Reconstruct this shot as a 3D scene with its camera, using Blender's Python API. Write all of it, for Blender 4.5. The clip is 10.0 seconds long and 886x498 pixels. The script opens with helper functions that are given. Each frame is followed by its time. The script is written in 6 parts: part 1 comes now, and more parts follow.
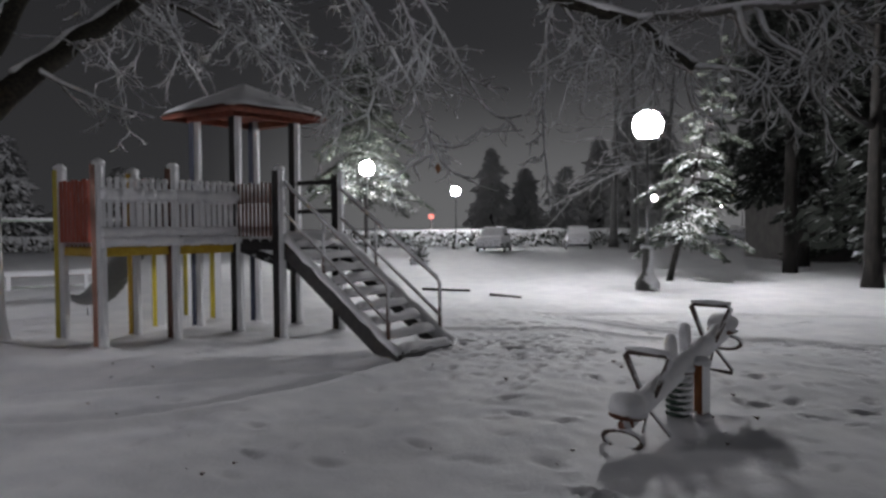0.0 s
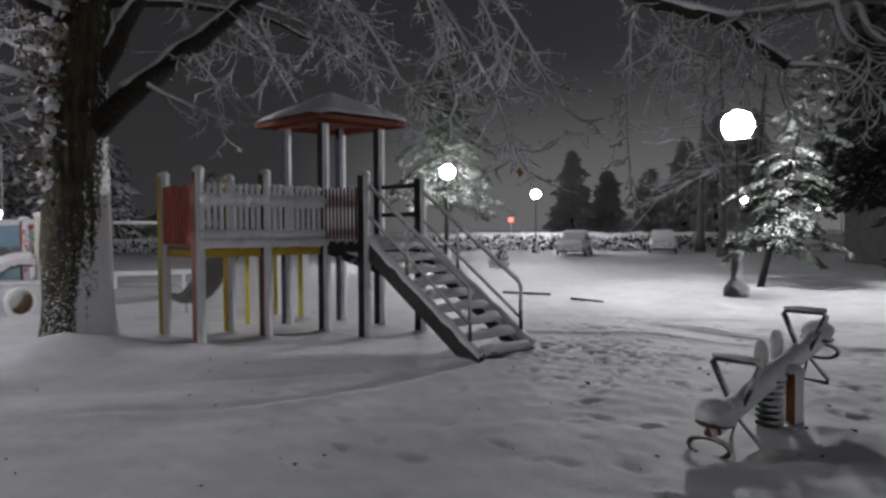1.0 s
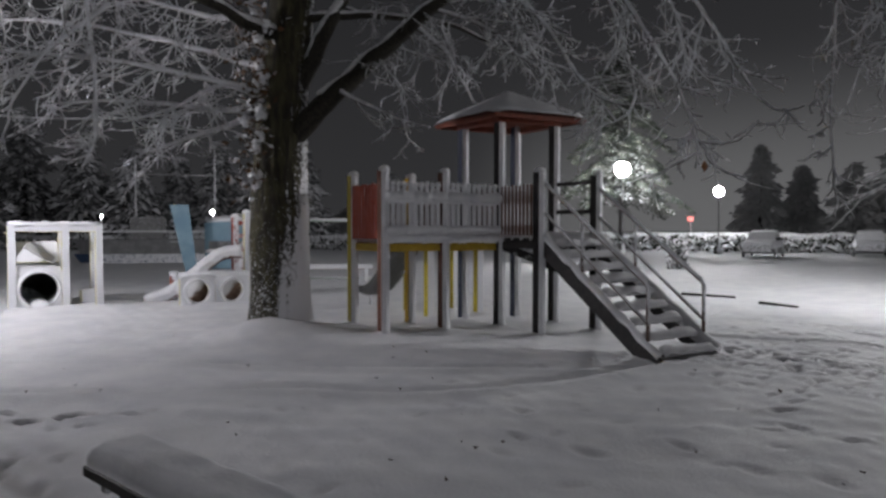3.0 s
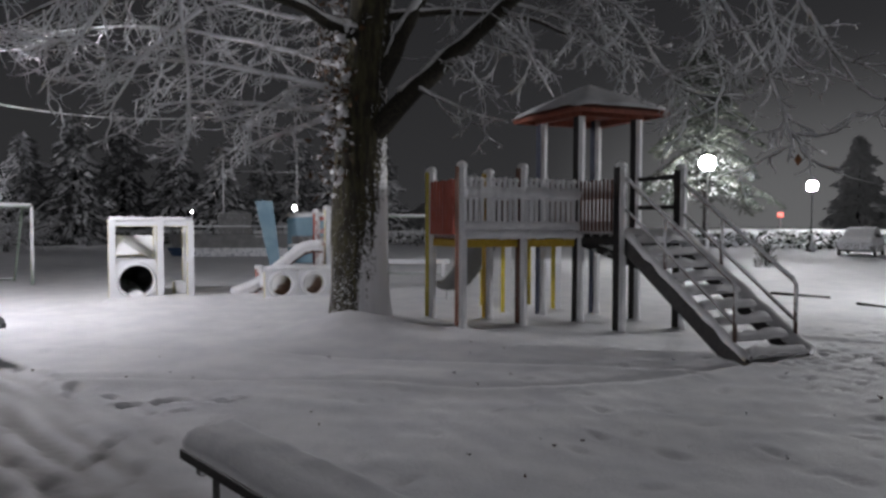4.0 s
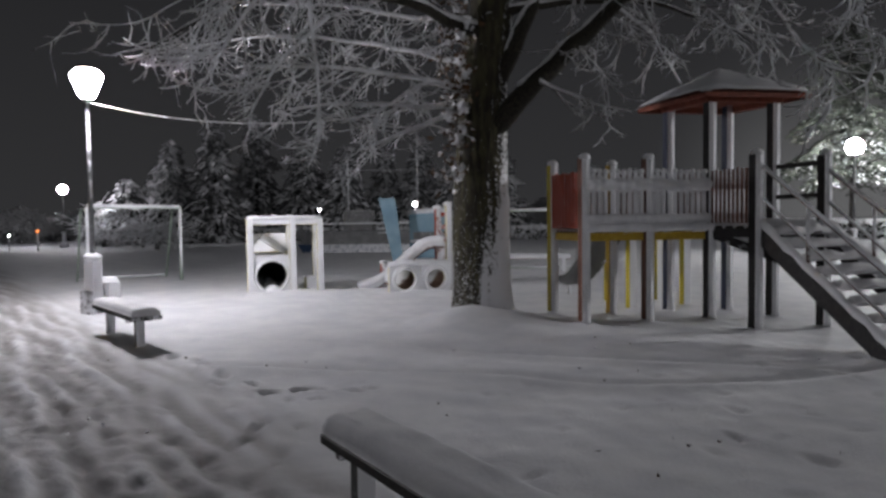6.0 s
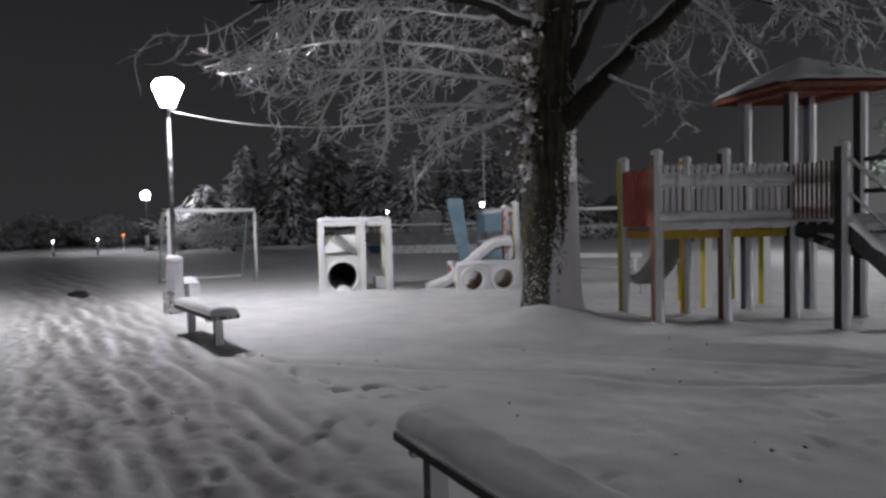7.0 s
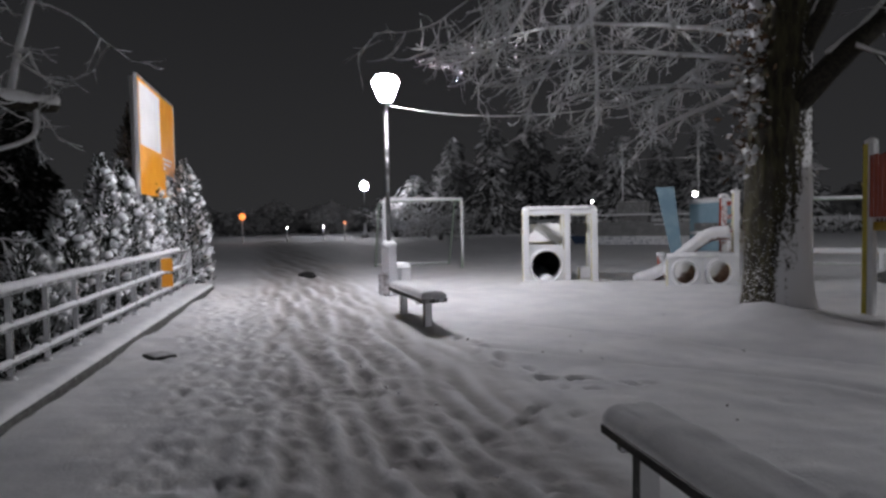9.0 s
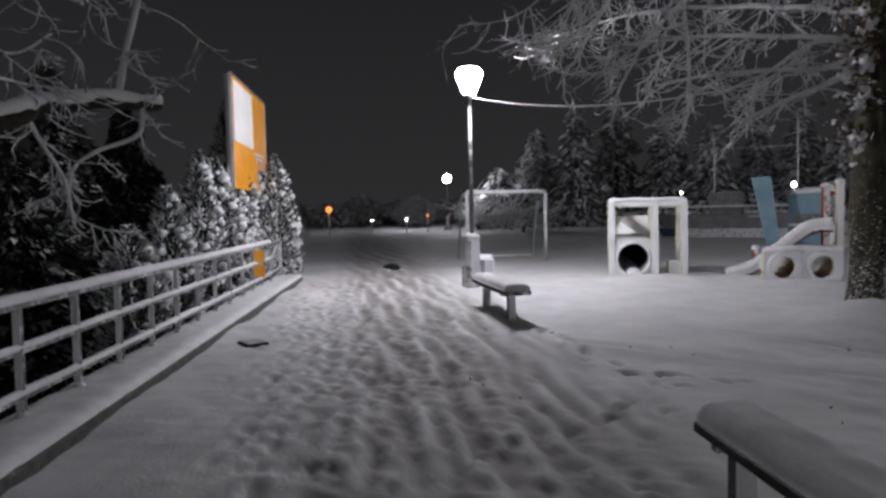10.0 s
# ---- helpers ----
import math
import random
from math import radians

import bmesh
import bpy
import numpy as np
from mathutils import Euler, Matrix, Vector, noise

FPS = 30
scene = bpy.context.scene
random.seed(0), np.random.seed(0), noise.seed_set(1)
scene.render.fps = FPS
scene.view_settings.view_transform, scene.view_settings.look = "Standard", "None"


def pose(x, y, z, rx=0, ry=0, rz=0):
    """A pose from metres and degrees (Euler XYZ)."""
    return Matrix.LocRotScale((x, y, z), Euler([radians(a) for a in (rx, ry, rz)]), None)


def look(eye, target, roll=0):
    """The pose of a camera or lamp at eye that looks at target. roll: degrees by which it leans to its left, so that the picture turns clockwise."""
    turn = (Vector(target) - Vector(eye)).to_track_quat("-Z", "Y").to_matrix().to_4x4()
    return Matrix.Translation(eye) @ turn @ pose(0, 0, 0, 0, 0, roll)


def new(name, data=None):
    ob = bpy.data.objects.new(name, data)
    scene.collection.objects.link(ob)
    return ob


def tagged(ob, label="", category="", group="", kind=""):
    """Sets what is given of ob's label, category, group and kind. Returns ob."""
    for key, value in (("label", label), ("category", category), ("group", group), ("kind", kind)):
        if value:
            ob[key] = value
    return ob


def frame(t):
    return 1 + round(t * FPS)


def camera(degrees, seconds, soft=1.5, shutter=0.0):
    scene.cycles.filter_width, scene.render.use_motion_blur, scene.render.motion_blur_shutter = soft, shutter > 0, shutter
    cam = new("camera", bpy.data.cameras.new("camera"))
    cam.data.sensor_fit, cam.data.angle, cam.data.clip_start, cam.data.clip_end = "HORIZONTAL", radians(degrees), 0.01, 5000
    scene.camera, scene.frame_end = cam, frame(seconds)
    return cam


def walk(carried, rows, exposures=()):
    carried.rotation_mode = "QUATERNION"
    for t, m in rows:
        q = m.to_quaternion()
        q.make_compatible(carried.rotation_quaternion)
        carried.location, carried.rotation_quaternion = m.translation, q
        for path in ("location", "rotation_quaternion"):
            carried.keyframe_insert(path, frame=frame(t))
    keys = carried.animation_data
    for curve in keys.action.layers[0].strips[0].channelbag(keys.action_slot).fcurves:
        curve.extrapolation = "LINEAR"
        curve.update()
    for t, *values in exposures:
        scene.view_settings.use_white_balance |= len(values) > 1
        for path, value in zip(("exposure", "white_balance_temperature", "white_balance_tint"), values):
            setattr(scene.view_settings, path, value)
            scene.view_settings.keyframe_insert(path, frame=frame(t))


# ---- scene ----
cam = camera(65.8, 10.0, soft=2.8)
PATH = [
    (0, (-0.265, -0.283, 1.651), (-0.375, 1.713, 1.584), -0.4),
    (0.5, (-0.266, -0.376, 1.652), (-0.49, 1.611, 1.595), -0.4),
    (1, (-0.286, -0.389, 1.651), (-0.625, 1.581, 1.595), -0.3),
    (1.5, (-0.306, -0.404, 1.612), (-0.754, 1.545, 1.563), -0.2),
    (2, (-0.293, -0.434, 1.621), (-0.864, 1.483, 1.572), -0.2),
    (2.5, (-0.312, -0.487, 1.611), (-1.005, 1.388, 1.559), -0.1),
    (4, (-0.35, -0.541, 1.615), (-1.356, 1.187, 1.544), 0.2),
    (4.5, (-0.37, -0.553, 1.614), (-1.45, 1.129, 1.538), 0.1),
    (5, (-0.375, -0.572, 1.608), (-1.526, 1.062, 1.528), 0.0),
    (5.5, (-0.378, -0.586, 1.614), (-1.598, 0.997, 1.53), -0.3),
    (7, (-0.398, -0.602, 1.601), (-1.827, 0.794, 1.522), -1.4),
    (7.5, (-0.414, -0.622, 1.593), (-1.929, 0.682, 1.515), -1.4),
    (8, (-0.422, -0.615, 1.588), (-2.033, 0.566, 1.51), -1.1),
    (8.5, (-0.461, -0.589, 1.572), (-2.162, 0.46, 1.488), -1.0),
    (9, (-0.465, -0.602, 1.569), (-2.237, 0.32, 1.474), -1.0),
    (9.5, (-0.486, -0.611, 1.571), (-2.313, 0.196, 1.465), -1.1),
    (10, (-0.482, -0.619, 1.564), (-2.351, 0.084, 1.452), -1.2),
]
walk(cam, [(t, look(eye, target, roll)) for t, eye, target, roll in PATH], [(0, 0.16), (2.5, 0.10), (5.0, 0.09), (7.0, -0.05), (8.5, -0.14), (10, -0.22)])

# ---------------------------------------------------------------- world and light
world = bpy.data.worlds.new("night_sky")
scene.world = world
world.use_nodes = True
wn, wl = world.node_tree.nodes, world.node_tree.links
bg = wn["Background"]
geo = wn.new("ShaderNodeTexCoord")
sep = wn.new("ShaderNodeSeparateXYZ")
wl.new(geo.outputs["Generated"], sep.inputs[0])
ramp = wn.new("ShaderNodeValToRGB")     # low cloud lit by the town: paler near the horizon
ramp.color_ramp.elements[0].position, ramp.color_ramp.elements[0].color = 0.0, (0.050, 0.050, 0.053, 1)
ramp.color_ramp.elements[1].position, ramp.color_ramp.elements[1].color = 0.40, (0.025, 0.025, 0.0275, 1)
wl.new(sep.outputs["Z"], ramp.inputs[0])
aim = wn.new("ShaderNodeVectorMath")     # the sky is brighter to the unseen east, darker to the west
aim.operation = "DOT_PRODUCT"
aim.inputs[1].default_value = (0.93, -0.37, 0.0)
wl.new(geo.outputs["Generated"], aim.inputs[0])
side = wn.new("ShaderNodeMapRange")
side.interpolation_type = "SMOOTHSTEP"
side.inputs["From Min"].default_value, side.inputs["From Max"].default_value = -0.9, 1.0
side.inputs["To Min"].default_value, side.inputs["To Max"].default_value = 0.58, 1.2
wl.new(aim.outputs["Value"], side.inputs["Value"])
glow = wn.new("ShaderNodeVectorMath")
glow.operation = "SCALE"
wl.new(ramp.outputs[0], glow.inputs[0])
wl.new(side.outputs[0], glow.inputs["Scale"])
low = wn.new("ShaderNodeMapRange")       # glow added low in the unseen south-east to light faces towards the camera
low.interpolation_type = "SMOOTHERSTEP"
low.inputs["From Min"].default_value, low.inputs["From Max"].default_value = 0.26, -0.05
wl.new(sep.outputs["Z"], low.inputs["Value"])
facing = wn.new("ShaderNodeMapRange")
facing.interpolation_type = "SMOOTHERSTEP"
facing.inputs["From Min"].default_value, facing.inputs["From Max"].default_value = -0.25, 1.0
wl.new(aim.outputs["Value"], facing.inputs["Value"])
fill_glow = wn.new("ShaderNodeMath")
fill_glow.operation = "MULTIPLY"
wl.new(low.outputs[0], fill_glow.inputs[0])
wl.new(facing.outputs[0], fill_glow.inputs[1])
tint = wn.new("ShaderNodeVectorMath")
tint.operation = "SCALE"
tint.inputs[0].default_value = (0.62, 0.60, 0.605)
wl.new(fill_glow.outputs[0], tint.inputs["Scale"])
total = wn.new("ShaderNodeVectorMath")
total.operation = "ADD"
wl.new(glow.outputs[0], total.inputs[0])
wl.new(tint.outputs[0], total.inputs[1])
north = wn.new("ShaderNodeVectorMath")   # snow haze lit by the car-park lamps, low in the north
north.operation = "DOT_PRODUCT"
north.inputs[1].default_value = (0.07, 0.9975, 0.0)
wl.new(geo.outputs["Generated"], north.inputs[0])
arc = wn.new("ShaderNodeMapRange")
arc.interpolation_type = "SMOOTHERSTEP"
arc.inputs["From Min"].default_value, arc.inputs["From Max"].default_value = 0.87, 1.0
wl.new(north.outputs["Value"], arc.inputs["Value"])
haze = wn.new("ShaderNodeMapRange")
haze.interpolation_type = "SMOOTHERSTEP"
haze.inputs["From Min"].default_value, haze.inputs["From Max"].default_value = 0.28, 0.0
wl.new(sep.outputs["Z"], haze.inputs["Value"])
lit = wn.new("ShaderNodeMath")
lit.operation = "MULTIPLY"
wl.new(arc.outputs[0], lit.inputs[0])
wl.new(haze.outputs[0], lit.inputs[1])
veil = wn.new("ShaderNodeVectorMath")
veil.operation = "SCALE"
veil.inputs[0].default_value = (0.082, 0.082, 0.083)
wl.new(lit.outputs[0], veil.inputs["Scale"])
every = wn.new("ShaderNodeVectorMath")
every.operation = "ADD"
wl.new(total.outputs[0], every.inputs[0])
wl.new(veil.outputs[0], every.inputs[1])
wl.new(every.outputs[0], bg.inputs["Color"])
bg.inputs["Strength"].default_value = 1.0
LAMP_POWER = 450.0      # radiance of the frosted globes

# ---------------------------------------------------------------- materials
def mat_new(name):
    m = bpy.data.materials.new(name)
    m.use_nodes = True
    return m, m.node_tree.nodes, m.node_tree.links, m.node_tree.nodes["Principled BSDF"]


def noise_node(n, l, scale, detail=4.0, rough=0.55, obj=True):
    tc = n.new("ShaderNodeTexCoord")
    t = n.new("ShaderNodeTexNoise")
    t.inputs["Scale"].default_value, t.inputs["Detail"].default_value, t.inputs["Roughness"].default_value = scale, detail, rough
    if obj:
        l.new(tc.outputs["Object"], t.inputs["Vector"])
    else:
        g = n.new("ShaderNodeNewGeometry")
        l.new(g.outputs["Position"], t.inputs["Vector"])
    return t


def mixrgb(n, l, fac, a, b):
    m = n.new("ShaderNodeMix")
    m.data_type = "RGBA"
    for sock, v in ((m.inputs["Factor"], fac), (m.inputs["A"], a), (m.inputs["B"], b)):
        if hasattr(v, "links"):
            l.new(v, sock)
        else:
            sock.default_value = v if isinstance(v, (int, float)) else (*v, 1)
    return m.outputs["Result"]


def ramped(n, l, src, lo, hi):
    r = n.new("ShaderNodeMapRange")
    r.interpolation_type = "SMOOTHSTEP"
    r.inputs["From Min"].default_value, r.inputs["From Max"].default_value = lo, hi
    l.new(src, r.inputs["Value"])
    return r.outputs["Result"]


def calc(n, l, op, a, b):
    m = n.new("ShaderNodeMath")
    m.operation = op
    for i, v in enumerate((a, b)):
        if hasattr(v, "links"):
            l.new(v, m.inputs[i])
        else:
            m.inputs[i].default_value = v
    return m.outputs[0]


def bump(n, l, bsdf, src, strength, dist):
    b = n.new("ShaderNodeBump")
    b.inputs["Strength"].default_value, b.inputs["Distance"].default_value = strength, dist
    l.new(src, b.inputs["Height"])
    l.new(b.outputs["Normal"], bsdf.inputs["Normal"])


SNOW = (0.80, 0.81, 0.84)


def snow_material(name, fine=38.0, coarse=2.2, depth=0.02, trodden=False):
    m, n, l, b = mat_new(name)
    a, c = noise_node(n, l, fine, 5, obj=False), noise_node(n, l, coarse, 4, obj=False)
    col = mixrgb(n, l, ramped(n, l, c.outputs["Fac"], 0.3, 0.75), (0.84, 0.845, 0.86), (0.72, 0.73, 0.76))
    if trodden:      # the snow is greyer in the prints and along the furrowed way
        greyed = n.new("ShaderNodeAttribute")
        greyed.attribute_name = "trodden"
        col = mixrgb(n, l, greyed.outputs["Fac"], col, (0.30, 0.285, 0.275))
    l.new(col, b.inputs["Base Color"])
    b.inputs["Roughness"].default_value = 0.75
    b.inputs["Specular IOR Level"].default_value = 0.25
    h = calc(n, l, "ADD", calc(n, l, "MULTIPLY", a.outputs["Fac"], 0.35), c.outputs["Fac"])
    bump(n, l, b, h, 0.5, depth)
    return m


def dusted(name, colour, second, amount=0.5, grain=14.0, stretch=(1, 1, 1), rough=0.7, wind=(0.95, -0.25, 0.62), metal=0.0, patch=9.0, edge=0.16, drift=0.0, rag=1.3):
    """A weathered surface on which wind-driven snow sticks to the weather side and the upper faces."""
    m, n, l, b = mat_new(name)
    t = noise_node(n, l, grain, 6)
    mp = n.new("ShaderNodeMapping")
    mp.inputs["Scale"].default_value = stretch
    l.new(t.inputs["Vector"].links[0].from_socket, mp.inputs["Vector"])
    l.new(mp.outputs[0], t.inputs["Vector"])
    base = mixrgb(n, l, ramped(n, l, t.outputs["Fac"], 0.35, 0.7), colour, second)
    if amount <= 0:
        l.new(base, b.inputs["Base Color"])
        b.inputs["Roughness"].default_value, b.inputs["Metallic"].default_value = rough, metal
        bump(n, l, b, t.outputs["Fac"], 0.4, 0.01)
        return m
    g = n.new("ShaderNodeNewGeometry")
    dot = n.new("ShaderNodeVectorMath")
    dot.operation = "DOT_PRODUCT"
    dot.inputs[1].default_value = Vector(wind).normalized()
    l.new(g.outputs["Normal"], dot.inputs[0])
    p = noise_node(n, l, patch, 5, 0.65, obj=False)
    v = calc(n, l, "ADD", dot.outputs["Value"], calc(n, l, "MULTIPLY", calc(n, l, "SUBTRACT", p.outputs["Fac"], 0.5), rag))
    if drift:      # blown snow reaches further round the foot of a trunk
        sep_z = n.new("ShaderNodeSeparateXYZ")
        l.new(g.outputs["Position"], sep_z.inputs[0])
        rise = n.new("ShaderNodeMapRange")
        rise.inputs["From Min"].default_value, rise.inputs["From Max"].default_value = 0.0, 2.6
        rise.inputs["To Min"].default_value, rise.inputs["To Max"].default_value = drift, 0.0
        l.new(sep_z.outputs["Z"], rise.inputs["Value"])
        v = calc(n, l, "ADD", v, rise.outputs["Result"])
    mask = ramped(n, l, v, 1 - amount * 2 - edge, 1 - amount * 2 + edge)
    if drift:      # flecks of snow caught on the ridges of the lower bark
        fleck = noise_node(n, l, 21.0, 3, 0.6, obj=False)
        flat = n.new("ShaderNodeMapping")
        flat.inputs["Scale"].default_value = (1, 1, 2.6)
        l.new(g.outputs["Position"], flat.inputs["Vector"])
        l.new(flat.outputs[0], fleck.inputs["Vector"])
        caught = calc(n, l, "ADD", fleck.outputs["Fac"], calc(n, l, "MULTIPLY", rise.outputs["Result"], 0.20))
        mask = calc(n, l, "MAXIMUM", mask, ramped(n, l, caught, 0.70, 0.74))
    col = mixrgb(n, l, mask, base, SNOW)
    l.new(col, b.inputs["Base Color"])
    r = n.new("ShaderNodeMapRange")
    r.inputs["To Min"].default_value, r.inputs["To Max"].default_value = rough, 0.8
    l.new(mask, r.inputs["Value"])
    l.new(r.outputs[0], b.inputs["Roughness"])
    b.inputs["Metallic"].default_value = metal
    bump(n, l, b, calc(n, l, "ADD", mask, calc(n, l, "MULTIPLY", t.outputs["Fac"], 0.5)), 0.6, 0.012)
    return m


def translucent(m, share, colour):
    """Lets light soak through thin snow."""
    n, l = m.node_tree.nodes, m.node_tree.links
    t, mix, out = n.new("ShaderNodeBsdfTranslucent"), n.new("ShaderNodeMixShader"), n["Material Output"]
    t.inputs["Color"].default_value = (*colour, 1)
    mix.inputs[0].default_value = share
    l.new(n["Principled BSDF"].outputs[0], mix.inputs[1])
    l.new(t.outputs[0], mix.inputs[2])
    l.new(mix.outputs[0], out.inputs["Surface"])
    return m


def glowing(name, colour, strength):
    m, n, l, b = mat_new(name)
    b.inputs["Base Color"].default_value = (0.8, 0.8, 0.8, 1)
    b.inputs["Emission Color"].default_value = (*colour, 1)
    b.inputs["Emission Strength"].default_value = strength
    return m


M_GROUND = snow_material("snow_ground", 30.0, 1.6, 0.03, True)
M_SNOW = snow_material("snow_cover", 45.0, 5.0, 0.015)
M_BARK = dusted("bark_snowy", (0.02, 0.017, 0.012), (0.075, 0.068, 0.035), 0.01, 13, (1, 1, 0.22), 0.95, (0.93, 0.35, 0.05), 0, 17.0, 0.12, 0.80, 1.2)
M_TWIG = dusted("twig_snowy", (0.05, 0.042, 0.035), (0.09, 0.075, 0.06), 0.56, 30, (1, 1, 1), 0.9, (0.5, -0.2, 0.75), 0, 6.0, 0.22)
translucent(M_TWIG, 0.18, (0.8, 0.81, 0.84))
M_DARKBARK = dusted("near_black_bark", (0.006, 0.005, 0.005), (0.018, 0.015, 0.013), 0.0, 14, (1, 1, 0.25), 0.95)
M_LIMB = dusted("limb_snowy", (0.014, 0.012, 0.01), (0.038, 0.034, 0.022), 0.09, 22, (1, 1, 1), 0.95, (0.1, 0.1, 1.0), 0, 5.0, 0.10, 0, 0.7)
M_WOOD_DARK = dusted("dark_stained_wood", (0.010, 0.009, 0.010), (0.024, 0.021, 0.02), 0.31, 20, (1, 1, 0.15))
M_WOOD_BROWN = dusted("brown_stained_wood", (0.10, 0.038, 0.022), (0.18, 0.072, 0.042), 0.32, 20, (1, 1, 0.15))
M_WOOD_RED = dusted("red_painted_wood", (0.24, 0.030, 0.010), (0.36, 0.050, 0.016), 0.13, 20, (1, 1, 0.15))
M_BEAM_YELLOW = dusted("sheltered_yellow_beam", (0.42, 0.27, 0.02), (0.55, 0.38, 0.04), 0.0, 16, (1, 1, 1))
M_BEAM_DARK = dusted("sheltered_dark_beam", (0.014, 0.013, 0.014), (0.03, 0.027, 0.026), 0.06, 16, (1, 1, 1))
M_ROOFWOOD = dusted("red_brown_roof_boards", (0.16, 0.038, 0.018), (0.24, 0.06, 0.03), 0.0, 20, (1, 1, 0.3))
M_WOOD_YELLOW = dusted("yellow_painted_wood", (0.44, 0.35, 0.02), (0.52, 0.43, 0.035), 0.30, 16, (1, 1, 0.2))
M_WOOD_ORANGE = dusted("orange_painted_wood", (0.50, 0.31, 0.02), (0.58, 0.38, 0.03), 0.33, 16, (1, 1, 0.2))
M_WOOD_BLUE = dusted("dark_blue_painted_wood", (0.010, 0.015, 0.036), (0.02, 0.028, 0.055), 0.27, 16, (1, 1, 0.2))
M_PLASTERED = dusted("snow_plastered_boards", (0.075, 0.030, 0.017), (0.14, 0.055, 0.03), 0.60, 20, (1, 1, 0.15), 0.7, (0.62, -0.74, 0.30), 0, 11.0, 0.10)
M_POLE = dusted("grey_painted_pole", (0.10, 0.102, 0.105), (0.15, 0.152, 0.155), 0.08, 30, (1, 1, 1), 0.5)
M_METAL = dusted("rusty_painted_pipe", (0.10, 0.06, 0.045), (0.18, 0.12, 0.10), 0.42, 40, (1, 1, 1), 0.55, (0.3, -0.3, 0.9), 0.0)
M_GREYMETAL = dusted("grey_galvanised_metal", (0.12, 0.125, 0.125), (0.19, 0.195, 0.195), 0.45, 30, (1, 1, 1), 0.5, (0.6, -0.2, 0.8), 0.3)
M_WHITE = dusted("cream_painted_wood", (0.62, 0.57, 0.30), (0.72, 0.68, 0.44), 0.33, 12, (1, 1, 0.3), 0.6, (0.6, -0.6, 0.6))
M_RUST = dusted("rusty_steel", (0.06, 0.045, 0.04), (0.12, 0.08, 0.06), 0.40, 40, (1, 1, 1), 0.6, (0.5, -0.3, 0.85), 0.2)
M_DARKMETAL = dusted("dark_cast_iron", (0.05, 0.05, 0.048), (0.09, 0.09, 0.085), 0.42, 30, (1, 1, 1), 0.5, (0.9, -0.2, 0.7), 0.2)
M_HEDGE = dusted("snowy_hedge", (0.03, 0.035, 0.025), (0.06, 0.065, 0.05), 0.5, 8, (1, 1, 1), 0.95, (0.2, -0.3, 0.95), 0, 3.0, 0.3)
M_NEEDLE = dusted("snowy_conifer_foliage", (0.025, 0.033, 0.024), (0.08, 0.09, 0.072), 0.08, 6.0, (1, 1, 1), 0.9, (-0.1, -0.1, 1.0), 0, 1.8, 0.30)
# haze is painted into this colour: paler and greyer than near foliage
M_FARTREE = dusted("far_haze_grey", (0.19, 0.193, 0.2), (0.27, 0.273, 0.28), 0.0, 0.3, (1, 1, 1), 0.95)
M_GREEN = dusted("green_painted_spring", (0.03, 0.06, 0.045), (0.05, 0.09, 0.06), 0.42, 20)
M_CAR = dusted("grey_car_paint", (0.07, 0.07, 0.075), (0.10, 0.10, 0.105), 0.5, 5, (1, 1, 1), 0.35, (0.0, -0.1, 1.0), 0.2)
M_TYRE = dusted("rubber", (0.02, 0.02, 0.02), (0.035, 0.035, 0.035), 0.2, 20)
M_BLUE = dusted("pale_blue_panel", (0.17, 0.29, 0.37), (0.25, 0.38, 0.46), 0.0, 2)
M_ORANGE = dusted("orange_sign_face", (0.78, 0.30, 0.015), (0.85, 0.38, 0.03), 0.08, 3, (1, 1, 1), 0.5, (0.6, -0.2, 0.8), 0, 8.0, 0.1)
M_BLACK = dusted("black_plastic", (0.02, 0.02, 0.022), (0.035, 0.035, 0.04), 0.3, 20, (1, 1, 1), 0.5)
M_WALLFAR = dusted("dark_render_wall", (0.06, 0.055, 0.055), (0.09, 0.085, 0.08), 0.15, 2)
M_LEAF = dusted("dry_brown_leaves", (0.055, 0.032, 0.016), (0.12, 0.062, 0.025), 0.4, 10, (1, 1, 1), 0.9, (0.2, -0.2, 0.9))
M_LEAFLONE = dusted("brown_leaf", (0.20, 0.07, 0.02), (0.28, 0.11, 0.03), 0.0, 20)
M_GLOBE = glowing("lamp_globe_glow", (0.98, 0.975, 1.0), LAMP_POWER)
M_GLOBE_COOL = glowing("cool_lamp_globe_glow", (0.955, 0.935, 1.0), LAMP_POWER * 0.98)
M_GLOBE_NEAR = glowing("near_lamp_globe_glow", (0.98, 0.975, 1.0), LAMP_POWER * 0.82)
M_GLOBE_FAR = glowing("far_globe_glow", (1.0, 0.97, 0.92), 60.0)
M_SMALLGLOW = glowing("distant_lamp_glow", (0.95, 0.97, 1.0), 40.0)
M_ORANGEGLOW = glowing("sodium_lamp_glow", (1.0, 0.24, 0.02), 2.2)
M_REDGLOW = glowing("red_neon_glow", (1.0, 0.09, 0.03), 1.1)


